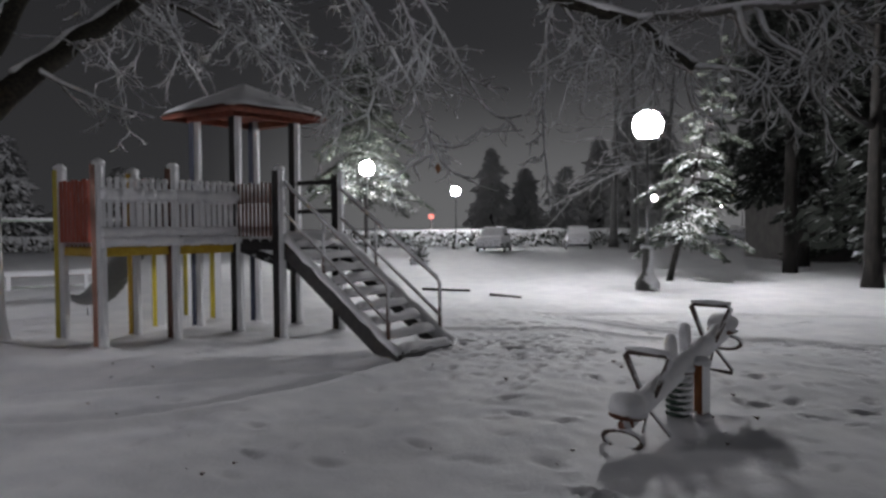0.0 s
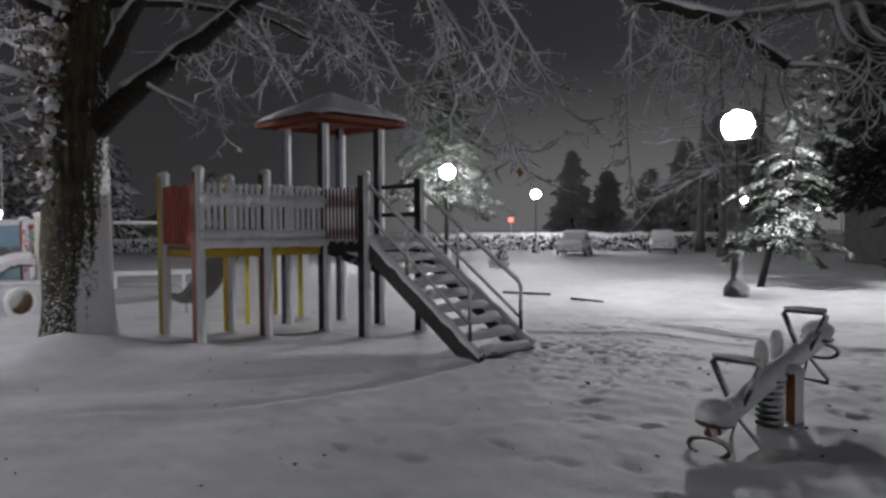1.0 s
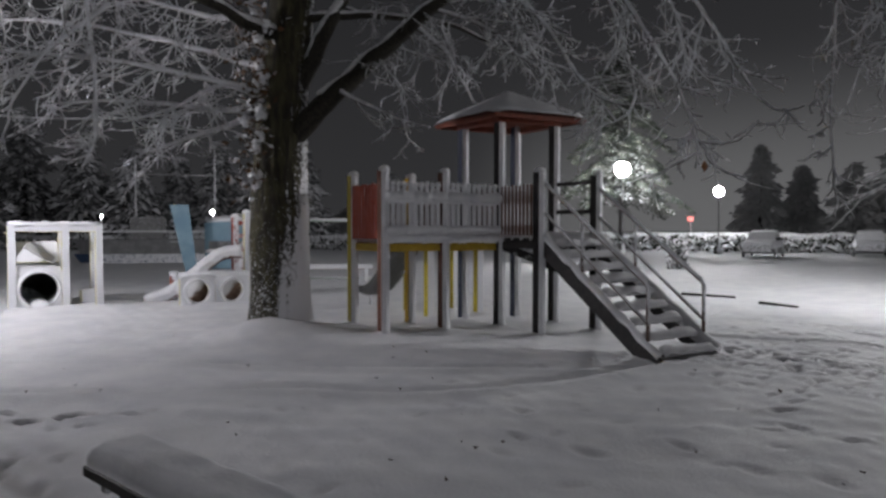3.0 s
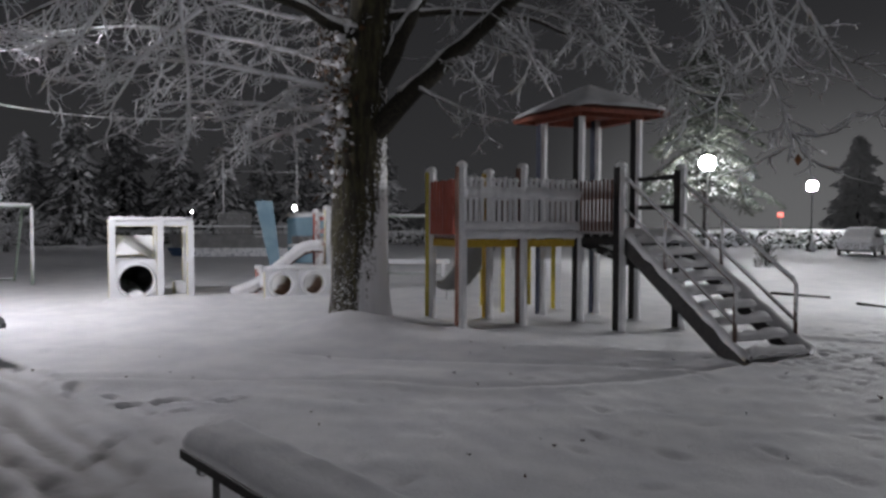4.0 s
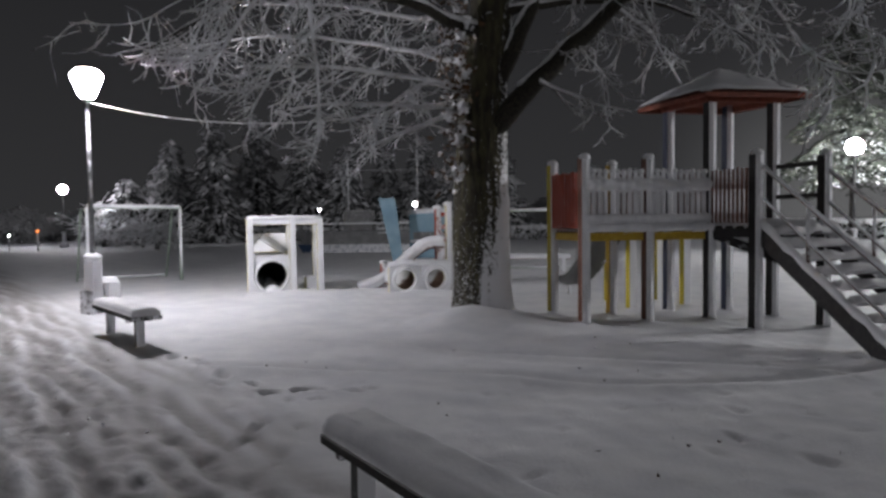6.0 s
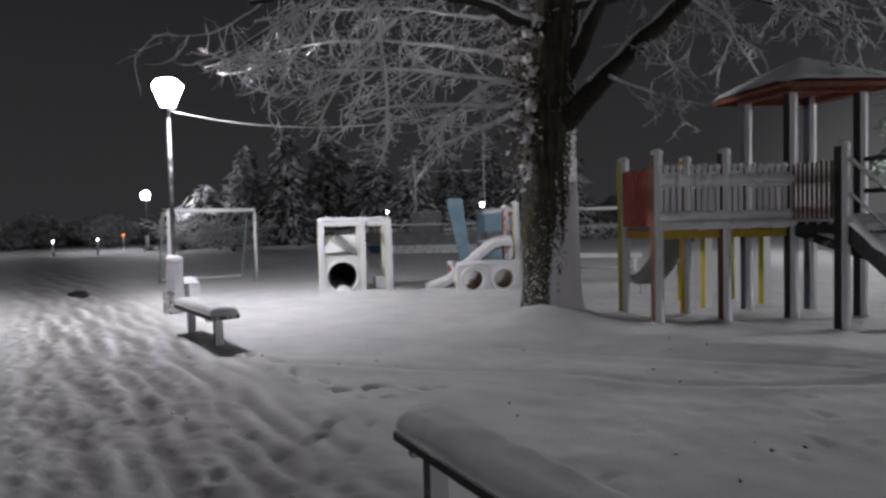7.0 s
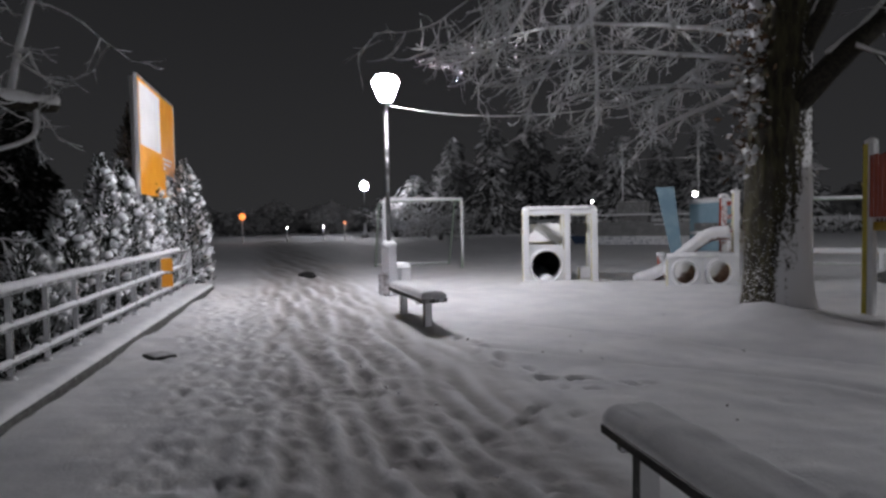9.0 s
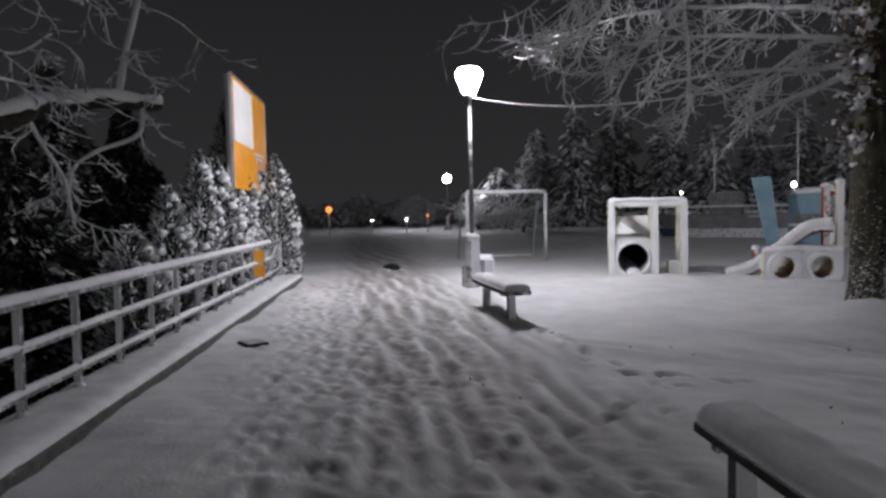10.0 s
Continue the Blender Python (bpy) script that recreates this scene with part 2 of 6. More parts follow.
# ---------------------------------------------------------------- mesh helpers
class Build:
    def __init__(self):
        self.v, self.f, self.s = [], [], []

    def add(self, verts, faces, smooth=False):
        k = len(self.v)
        self.v += [tuple(p) for p in verts]
        self.f += [tuple(i + k for i in q) for q in faces]
        self.s += [smooth] * len(faces)
        return self

    def box(self, c, size, turn=0.0, m=None, bevel=0.0):
        """A box with chamfered vertical and horizontal edges; turn: degrees about z."""
        x, y, z = (s / 2 for s in size)
        b = min(bevel, x * 0.45, y * 0.45, z * 0.45)
        mat = m if m is not None else Matrix.Translation(c) @ Matrix.Rotation(radians(turn), 4, "Z")
        if b <= 0:
            pts = [(sx * x, sy * y, sz * z) for sz in (-1, 1) for sx, sy in ((-1, -1), (1, -1), (1, 1), (-1, 1))]
            fs = [(3, 2, 1, 0), (4, 5, 6, 7)] + [(i, (i + 1) % 4, 4 + (i + 1) % 4, 4 + i) for i in range(4)]
        else:
            def ring(ex, ey, zz):
                return [(-x + ex, -y + ey, zz), (x - ex, -y + ey, zz), (x - ex, y - ey, zz), (-x + ex, y - ey, zz)]

            pts = ring(b, b, -z) + ring(0, 0, -z + b) + ring(0, 0, z - b) + ring(b, b, z)
            fs = [(3, 2, 1, 0), (12, 13, 14, 15)]
            for r in range(3):
                fs += [(4 * r + i, 4 * r + (i + 1) % 4, 4 * r + 4 + (i + 1) % 4, 4 * r + 4 + i) for i in range(4)]
        return self.add([mat @ Vector(p) for p in pts], fs)

    def beam(self, p, q, w, h, up=(0, 0, 1), bevel=0.0):
        """A bar of section w x h from p to q."""
        p, q = Vector(p), Vector(q)
        y = (q - p).normalized()
        x = y.cross(Vector(up)).normalized()
        z = x.cross(y)
        m = Matrix((x, y, z)).transposed().to_4x4()
        m.translation = (p + q) / 2
        return self.box(None, (w, (q - p).length, h), m=m, bevel=bevel)

    def tube(self, pts, radii, n=8, closed=False):
        pts = [Vector(p) for p in pts]
        if not hasattr(radii, "__len__"):
            radii = [radii] * len(pts)
        verts, faces, k = [], [], len(pts)
        side = None
        for i, p in enumerate(pts):
            a, b = (pts[i - 1], pts[(i + 1) % k]) if closed else (pts[max(i - 1, 0)], pts[min(i + 1, k - 1)])
            t = (b - a).normalized()
            if side is None:
                side = t.cross(Vector((0.13, 0.31, 0.94)))
                if side.length < 0.1:
                    side = t.cross(Vector((1, 0, 0)))
            side = (side - t * side.dot(t)).normalized()
            up = t.cross(side)
            for j in range(n):
                a2 = 2 * math.pi * j / n
                verts.append(p + (side * math.cos(a2) + up * math.sin(a2)) * radii[i])
        for i in range(k if closed else k - 1):
            for j in range(n):
                i2 = (i + 1) % k
                faces.append((i * n + j, i * n + (j + 1) % n, i2 * n + (j + 1) % n, i2 * n + j))
        if not closed:
            faces += [tuple(reversed(range(n))), tuple(range((k - 1) * n, k * n))]
        return self.add(verts, faces, True)

    def lathe(self, profile, c=(0, 0, 0), n=16):
        verts, faces = [], []
        for r, z in profile:
            verts += [(c[0] + r * math.cos(2 * math.pi * j / n), c[1] + r * math.sin(2 * math.pi * j / n), c[2] + z) for j in range(n)]
        for i in range(len(profile) - 1):
            faces += [(i * n + j, i * n + (j + 1) % n, (i + 1) * n + (j + 1) % n, (i + 1) * n + j) for j in range(n)]
        faces += [tuple(reversed(range(n))), tuple(range((len(profile) - 1) * n, len(profile) * n))]
        return self.add(verts, faces, True)

    def ball(self, c, r, n=12, squash=1.0, lump=0.0, seed=0.0):
        prof = [(max(r * math.sin(math.pi * i / n), 0.0005), -r * squash * math.cos(math.pi * i / n)) for i in range(n + 1)]
        k = len(self.v)
        self.lathe(prof, c, n + 4)
        if lump:
            for i in range(k, len(self.v)):
                p = Vector(self.v[i])
                d = p - Vector(c)
                s = 1 + lump * noise.noise(d * (1.6 / r) + Vector((seed, seed * 2.1, 0)))
                self.v[i] = tuple(Vector(c) + d * s)
        return self

    def slab(self, quad, z0, z1, rim=0.03, lump=0.02, n=(8, 8), seed=0.0):
        """A soft snow blanket over a four-cornered plan, rounded at the rim."""
        a, b, c, d = (Vector(p) for p in quad)
        nx, ny = n
        verts, faces = [], []
        for i in range(nx + 1):
            for j in range(ny + 1):
                s, t = i / nx, j / ny
                p = (a * (1 - s) + b * s) * (1 - t) + (d * (1 - s) + c * s) * t
                e = min(s * (b - a).length, (1 - s) * (b - a).length, t * (d - a).length, (1 - t) * (d - a).length)
                k = min(1.0, e / rim)
                h = z0 + (z1 - z0) * (0.25 + 0.75 * math.sqrt(max(0.0, 1 - (1 - k) ** 2))) + lump * noise.noise((p.x * 5 + seed, p.y * 5, seed))
                verts.append((p.x, p.y, p.z + h))
        w = ny + 1
        for i in range(nx):
            for j in range(ny):
                faces.append((i * w + j, (i + 1) * w + j, (i + 1) * w + j + 1, i * w + j + 1))
        k = len(verts)
        ring = [i * w for i in range(nx + 1)] + [nx * w + j for j in range(1, ny + 1)] + [i * w + ny for i in range(nx - 1, -1, -1)] + [j for j in range(ny - 1, 0, -1)]
        verts += [(verts[i][0], verts[i][1], verts[i][2] - abs(z1 - z0) * 0.27 - 0.012) for i in ring]
        m = len(ring)
        faces += [(ring[(i + 1) % m], ring[i], k + i, k + (i + 1) % m) for i in range(m)]
        faces.append(tuple(k + i for i in range(m)))
        return self.add(verts, faces, True)

    def ob(self, name, mat, parent=None, label=""):
        me = bpy.data.meshes.new(name)
        me.from_pydata(self.v, [], self.f)
        me.polygons.foreach_set("use_smooth", self.s)
        me.materials.append(mat)
        me.update()
        o = new(name, me)
        if parent is not None:
            o.parent = parent
            o.matrix_parent_inverse = parent.matrix_basis.inverted()
        if label:
            o["label"] = label
        return o


def part(name, build, mat, parent, label=""):
    return build.ob(name, mat, parent, label)


def thing(name, at, label, category, group="", kind=""):
    e = new(name)
    e.location = at
    e.empty_display_size = 0.1
    return tagged(e, label, category, group, kind)


def lerp(a, b, t):
    return tuple(x + (y - x) * t for x, y in zip(a, b))


# ---------------------------------------------------------------- ground
FENCE_A, FENCE_B = Vector((-6.08, -1.76, 0.14)), Vector((-11.9, 0.02, 0.14))
FENCE_D = (FENCE_B - FENCE_A).normalized()
TRACKS = random.Random(4)


def footprints():
    """Trodden dents: x, y, heading, depth, size."""
    r, out = TRACKS, []
    def trail(a, b, n, spread, depth):
        for i in range(n):
            t = (i + r.uniform(-0.3, 0.3)) / n
            x, y = a[0] + (b[0] - a[0]) * t, a[1] + (b[1] - a[1]) * t
            h = math.atan2(b[1] - a[1], b[0] - a[0]) + r.uniform(-0.3, 0.3)
            out.append((x + r.gauss(0, spread), y + r.gauss(0, spread), h, depth * r.uniform(0.5, 1.2), r.uniform(0.55, 1.0)))
    for k in range(9):
        trail((-1.5, -0.9 + 0.24 * k), (-17.0, 1.9 + 0.36 * k), 130, 0.17, 0.019)
    trail((-3.0, 0.3), (-8.2, 2.6), 26, 0.12, 0.03)
    trail((-3.4, 1.2), (-6.0, 3.7), 9, 0.10, 0.03)
    trail((-8.3, 3.75), (-6.0, 3.25), 8, 0.07, 0.06)
    trail((-6.1, 3.3), (-4.9, 3.65), 9, 0.12, 0.06)
    trail((-4.95, 2.6), (-4.6, 2.1), 4, 0.06, 0.05)
    def patch(cx, cy, rx, ry, n, depth, size):
        for _ in range(n):
            out.append((cx + r.gauss(0, rx), cy + r.gauss(0, ry), r.uniform(0, 6.28), depth * r.uniform(0.4, 1.2), size * r.uniform(0.6, 1.2)))
    patch(2.4, 6.6, 2.6, 2.2, 130, 0.022, 0.75)
    patch(-2.5, 4.5, 2.6, 1.6, 50, 0.014, 0.7)
    patch(-0.1, 8.6, 0.55, 0.7, 80, 0.05, 0.75)
    patch(0.4, 10.2, 0.9, 1.0, 70, 0.04, 0.8)
    patch(1.0, 7.6, 0.9, 0.9, 46, 0.035, 0.75)
    patch(3.4, 8.6, 1.6, 1.4, 60, 0.035, 0.8)
    patch(3.6, 5.6, 0.9, 1.0, 40, 0.035, 0.8)
    trail((0.0, 9.0), (9.0, 8.4), 34, 0.3, 0.04)
    trail((0.0, 11.0), (10.0, 13.0), 30, 0.6, 0.04)
    trail((-2.0, 5.0), (1.2, 3.4), 12, 0.5, 0.025)
    trail((0.3, 3.9), (1.5, 3.2), 10, 0.15, 0.06)
    return out


def ground():
    def axis(lo, hi, step, far_lo, far_hi):
        mid = list(np.arange(lo, hi + 1e-6, step))
        for sign, lim in ((1, far_hi), (-1, far_lo)):
            s, v = step, (hi if sign > 0 else lo)
            ext = []
            while (v < lim) if sign > 0 else (v > lim):
                s = min(s * 1.09, 40.0)
                v += sign * s
                ext.append(v)
            mid = mid + ext if sign > 0 else ext[::-1] + mid
        return np.array(mid)

    xs, ys = axis(-13.5, 5.0, 0.046, -420, 420), axis(-2.2, 11.5, 0.046, -420, 420)
    gx, gy = np.meshgrid(xs, ys, indexing="ij")
    z = np.zeros_like(gx)
    rng = np.random.RandomState(7)
    for k in range(46):
        wl_, amp = (rng.uniform(0.9, 5.0), 0.0045) if k < 26 else (rng.uniform(0.2, 0.6), 0.0012)
        a, ph = rng.uniform(0, 2 * np.pi), rng.uniform(0, 2 * np.pi)
        z += amp * np.sin(2 * np.pi * (gx * np.cos(a) + gy * np.sin(a)) / wl_ + ph)
    dent = np.zeros_like(gx)
    for x, y, h, dep, s in footprints():
        i0, i1 = np.searchsorted(xs, (x - 0.6, x + 0.6))
        j0, j1 = np.searchsorted(ys, (y - 0.6, y + 0.6))
        if i1 - i0 < 6 or j1 - j0 < 6:
            continue
        dx, dy = gx[i0:i1, j0:j1] - x, gy[i0:i1, j0:j1] - y
        u, v = dx * np.cos(h) + dy * np.sin(h), -dx * np.sin(h) + dy * np.cos(h)
        q = (u / (0.14 * s)) ** 2 + (v / (0.062 * s)) ** 2
        z[i0:i1, j0:j1] += -dep * np.exp(-q ** 1.5) + 0.28 * dep * np.exp(-((np.sqrt(q) - 1.55) / 0.45) ** 2)
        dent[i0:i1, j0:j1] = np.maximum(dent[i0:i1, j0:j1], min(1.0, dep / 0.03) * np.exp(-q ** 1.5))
    # long scuffed furrows along the trodden way
    way = Vector((-15.0, 3.4)).normalized()
    su, sv = gx * way.x + gy * way.y, -gx * way.y + gy * way.x
    band = np.exp(-((sv + 0.35) / 1.25) ** 4) * np.clip((2.2 - gx) / 3.0, 0, 1)
    scuff = np.zeros_like(gx)
    for k in range(16):
        wl2, ph = rng.uniform(0.22, 0.7), rng.uniform(0, 6.28)
        furrow = np.sin(2 * np.pi * sv / wl2 + ph + 1.6 * np.sin(su * rng.uniform(0.6, 1.9) + ph)) * (0.6 + 0.4 * np.sin(su * rng.uniform(1.5, 4.0) + 2 * ph))
        z += band * 0.0065 * furrow
        scuff += furrow / 4
    # crumbled snow, roughest where it is trodden
    crumbs = rng.randn(*z.shape)
    crumbs = (crumbs + np.roll(crumbs, 1, 0) + np.roll(crumbs, 1, 1) + np.roll(crumbs, (1, 1), (0, 1))) / 4
    z += crumbs * (0.0012 + 0.014 * band * np.clip(0.5 + 0.9 * np.sin(su * 1.1 + 2.0 * np.sin(sv * 1.7)), 0.15, 1)) * (gx > -13.4) * (gx < 5.0) * (gy > -2.1) * (gy < 11.4)
    greyed = np.clip(0.30 * dent + band * np.clip(0.62 - 0.5 * scuff, 0, 1), 0, 0.9)
    # soft old sledge tracks that curve round in front of the tower
    for pts in (((-9.0, 4.6), (-6.6, 5.6), (-5.21, 6.30), (-4.35, 6.45), (-3.56, 6.68), (-2.89, 6.90), (-2.34, 7.15), (-1.66, 7.6), (-1.0, 8.2)), ((-7.4, 3.5), (-5.6, 4.5), (-4.37, 5.25), (-3.47, 5.46), (-2.84, 5.76), (-2.44, 6.13), (-2.07, 6.6), (-1.76, 7.11), (-1.3, 7.9))):
        near = np.full_like(gx, 9.0)
        side_ = np.zeros_like(gx)
        for (ax, ay), (bx, by) in zip(pts, pts[1:]):
            ex, ey = bx - ax, by - ay
            ln = math.hypot(ex, ey)
            tt = np.clip(((gx - ax) * ex + (gy - ay) * ey) / ln ** 2, 0, 1)
            dd = np.hypot(gx - ax - tt * ex, gy - ay - tt * ey)
            closer = dd < near
            side_ = np.where(closer, np.sign((gx - ax) * ey - (gy - ay) * ex), side_)
            near = np.minimum(near, dd)
        off_ = near * side_
        z += -0.040 * np.exp(-((off_ + 0.10) / 0.10) ** 2) + 0.028 * np.exp(-((off_ - 0.14) / 0.13) ** 2)
    # drift against the big trunk, shallow mounds at the posts
    for x, y, r, h in [(-6.66, 8.10, 0.62, 0.13), (-6.98, 7.62, 0.50, 0.13), (-6.75, 7.5, 0.9, 0.06), (-6.4, 8.1, 1.2, 0.06), (-12.9, 9.0, 1.1, 0.10), (-10.6, 10.8, 1.0, 0.08)] + [(px, py, 0.16, 0.07) for px, py, *_ in POSTS]:
        z += h * np.exp(-((gx - x) ** 2 + (gy - y) ** 2) / (r * r))
    # wheel ruts across the open ground behind the tower
    for y0, slope in ((15.0, -0.24), (16.1, -0.20), (12.6, -0.10), (13.0, -0.92), (13.35, -0.92), (10.6, -0.30)):
        d = gy - (y0 + slope * gx)
        z += np.where((gx > -1) & (gx < 14), -0.045 * np.exp(-(d / 0.09) ** 2) + 0.018 * np.exp(-((np.abs(d) - 0.2) / 0.08) ** 2), 0)
    # the bank falls away behind the fence
    off = (gx - FENCE_A[0]) * -FENCE_D.y + (gy - FENCE_A[1]) * FENCE_D.x
    along = (gx - FENCE_A[0]) * FENCE_D.x + (gy - FENCE_A[1]) * FENCE_D.y
    z += -np.clip(off - 0.25, 0, 1.4) * 0.9 * np.clip((13.5 - along) / 3.0, 0, 1)
    b = Build()
    nx, ny = gx.shape
    b.v = list(map(tuple, np.stack([gx, gy, z], -1).reshape(-1, 3).tolist()))
    idx = np.arange(nx * ny).reshape(nx, ny)
    b.f = np.stack([idx[:-1, :-1], idx[1:, :-1], idx[1:, 1:], idx[:-1, 1:]], -1).reshape(-1, 4).tolist()
    b.s = [True] * len(b.f)
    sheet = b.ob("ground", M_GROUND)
    sheet.data.attributes.new("trodden", "FLOAT", "POINT").data.foreach_set("value", greyed.astype(np.float32).ravel())
    tagged(sheet, "trodden snow-covered park ground with footprints", "ground", kind="structure")


# ---------------------------------------------------------------- play tower
ANG, ANG_V = radians(49.5), radians(148)      # the decks stand slightly out of square
U, V = Vector((math.cos(ANG), math.sin(ANG), 0)), Vector((math.cos(ANG_V), math.sin(ANG_V), 0))
RS = Vector((-3.98, 9.98, 0))
SIDE, WIDE, PORCH, ROOFED = 1.0, 1.0, 0.95, 1.06


def at(u, v, z=0.0):
    p = RS + U * u + V * v
    return Vector((p.x, p.y, z))


#        x, y, height, material, square half width
POSTS = []


def add_post(u, v, top, mat):
    p = at(u, v)
    POSTS.append((p.x, p.y, top, mat))


add_post(-2 * SIDE, 0, 2.50, M_WOOD_BROWN)
add_post(-SIDE, 0, 2.50, M_WOOD_BROWN)
add_post(0, 0, 3.45, M_WOOD_DARK)
add_post(0, -PORCH, 2.48, M_WOOD_DARK)
add_post(-2 * SIDE, WIDE, 2.48, M_WOOD_YELLOW)
add_post(-SIDE, WIDE, 2.48, M_WOOD_ORANGE)
add_post(0, WIDE, 3.45, M_WOOD_BLUE)
add_post(ROOFED, 0, 3.45, M_WOOD_DARK)
add_post(ROOFED, WIDE, 3.45, M_WOOD_BLUE)
add_post(ROOFED, -PORCH, 2.48, M_WOOD_DARK)
for yx, yy in ((-5.65, 10.86), (-4.97, 11.62), (-5.69, 12.15), (-6.4, 11.5)):
    POSTS.append((yx, yy, 1.36, M_WOOD_YELLOW))


def fence_panel(tower, a, b, mat, n, z0=1.52, z1=2.30, solid=False, plaster=False):
    a, b = Vector(a), Vector(b)
    d = (b - a).normalized()
    out = Vector((d.y, -d.x, 0))
    panel = part("fence_rail", Build().beam(a + Vector((0, 0, 1.62)), b + Vector((0, 0, 1.62)), 0.045, 0.09, bevel=0.008), mat, tower)
    part("fence_rail", Build().beam(a + Vector((0, 0, 2.06)), b + Vector((0, 0, 2.06)), 0.045, 0.09, bevel=0.008), mat, tower)
    L = (b - a).length - 0.16
    for i in range(n):
        p = a + d * (0.08 + L * (i + 0.5) / n) + out * 0.038
        w = L / n * (0.94 if solid else 0.58)
        top = z1 + 0.012 * math.sin(i * 2.3)
        bb = Build().box((p.x, p.y, (z0 + top) / 2), (w, 0.026, top - z0), math.degrees(math.atan2(d.y, d.x)), bevel=0.008)
        part("slat", bb, mat, panel)
    if plaster:
        m = 30
        for i in range(n):      # a lump of snow on every slat
            p = a + d * (0.08 + L * (i + 0.5) / n) + out * 0.038
            part("slat_snow", Build().ball((p.x, p.y, z1 + 0.012 * math.sin(i * 2.3)), 0.040 + 0.008 * math.sin(i * 4.1), 7, 0.9, 0.4, i + a.x), M_SNOW, panel, "lump of snow")
        for z, r in ((2.10, 0.082), (1.60, 0.062), (1.47, 0.066)):
            pts = [a.lerp(b, k / m) + out * 0.05 + Vector((0, 0, z)) for k in range(m + 1)]
            part("rail_snow", Build().tube(pts, [r * (1 + 0.55 * noise.noise(Vector((k * 0.8, z * 7, a.x)))) for k in range(m + 1)], 9), M_SNOW, panel, "thick band of wind-packed snow")
    return panel


def play_tower():
    tw = thing("play_tower", at(-0.5, 0.3), "snow-plastered wooden climbing tower with roof, railings and stairs", "play tower")
    deg = math.degrees(ANG)
    for x, y, top, mat in POSTS:
        b = Build().box((x, y, top / 2 - 0.05), (0.135, 0.135, top + 0.1), 57, bevel=0.018)
        o = part("post", b, mat, tw)
        if top > 2:      # wind-packed snow down the weather side
            w = Vector((math.cos(radians(-33)), math.sin(radians(-33)), 0)) * 0.048
            n = 26
            strip = [(x + w.x, y + w.y, top * (0.02 + 0.97 * k / n)) for k in range(n + 1)]
            part("post_snow", Build().tube(strip, [0.044 + 0.012 * noise.noise(Vector((x * 3, y, k * 0.6))) + 0.03 * math.exp(-k / 1.5) for k in range(n + 1)], 8), M_SNOW, o, "wind-packed strip of snow")
        if top < 3 and top > 2:
            cap = Build().ball((x + 0.01, y, top + 0.01), 0.085, 8, 0.7, 0.2, x)
            part("snow_cap", cap, M_SNOW, o, "soft cap of snow")
    # decks
    def deck(name, c0, c1, mat, z=1.42):
        (u0, v0), (u1, v1) = c0, c1
        n = 9
        for i in range(n):
            va, vb = v0 + (v1 - v0) * i / n + 0.006, v0 + (v1 - v0) * (i + 1) / n - 0.006
            c = at((u0 + u1) / 2, (va + vb) / 2, z)
            part("deck_board", Build().box(c, (abs(u1 - u0) - 0.02, vb - va, 0.04), deg, bevel=0.004), mat, tw)
        for va in (v0 + 0.03, v1 - 0.03):
            part("beam", Build().beam(at(u0, va, z - 0.085), at(u1, va, z - 0.085), 0.06, 0.12, bevel=0.008), name, tw)
        for ua in (u0 + 0.03, u1 - 0.03):
            part("beam", Build().beam(at(ua, v0, z - 0.085), at(ua, v1, z - 0.085), 0.06, 0.12, bevel=0.008), name, tw)
        q = [at(u0 + 0.02, v0 - 0.04, z + 0.022), at(u1 - 0.02, v0 - 0.04, z + 0.022), at(u1 - 0.02, v1, z + 0.022), at(u0 + 0.02, v1, z + 0.022)]
        part("deck_snow", Build().slab(q, 0, 0.09, 0.06, 0.02, (14, 14), u0), M_SNOW, tw, "blanket of snow on the deck")

    deck(M_BEAM_YELLOW, (-2 * SIDE, 0), (0, WIDE), M_WOOD_BROWN)
    deck(M_BEAM_DARK, (0, -PORCH), (ROOFED, WIDE), M_WOOD_DARK, 1.46)
    # railings
    fence_panel(tw, at(-2 * SIDE, -0.02), at(-SIDE, -0.02), M_PLASTERED, 9, plaster=True)
    fence_panel(tw, at(-SIDE, -0.02), at(0, -0.02), M_PLASTERED, 9, plaster=True)
    fence_panel(tw, at(0, 0), at(0, -PORCH), M_WOOD_BROWN, 9, 1.52, 2.3)
    fence_panel(tw, at(-2 * SIDE, WIDE), at(-2 * SIDE, 0), M_WOOD_RED, 8, 1.46, 2.3, True)
    fence_panel(tw, at(0, WIDE), at(-SIDE, WIDE), M_WOOD_BROWN, 9)
    fence_panel(tw, at(-SIDE, WIDE), at(-2 * SIDE, WIDE), M_WOOD_BROWN, 9)
    fence_panel(tw, at(ROOFED, WIDE), at(0, WIDE), M_WOOD_BROWN, 9)
    part("cross_bar", Build().beam(at(ROOFED, -0.05, 2.36), at(ROOFED, -1.0, 2.36), 0.05, 0.07, bevel=0.01), M_WOOD_DARK, tw)
    part("cross_bar", Build().beam(at(ROOFED, -0.05, 1.9), at(ROOFED, -1.0, 1.9), 0.05, 0.07, bevel=0.01), M_WOOD_DARK, tw)
    # plank wind-brace under the stair deck
    part("brace", Build().beam(at(0.0, -0.05, 1.36), at(0.55, -PORCH, 0.95), 0.05, 0.14, bevel=0.01), M_WOOD_DARK, tw)
    # roof
    c, h, z0, zp = at(ROOFED / 2, WIDE / 2), 0.86, 3.40, 3.84
    def corner(su, sv, r, z):
        p = c + U * su * r + V * sv * r
        return (p.x, p.y, z)
    sides = ((-1, -1), (1, -1), (1, 1), (-1, 1))
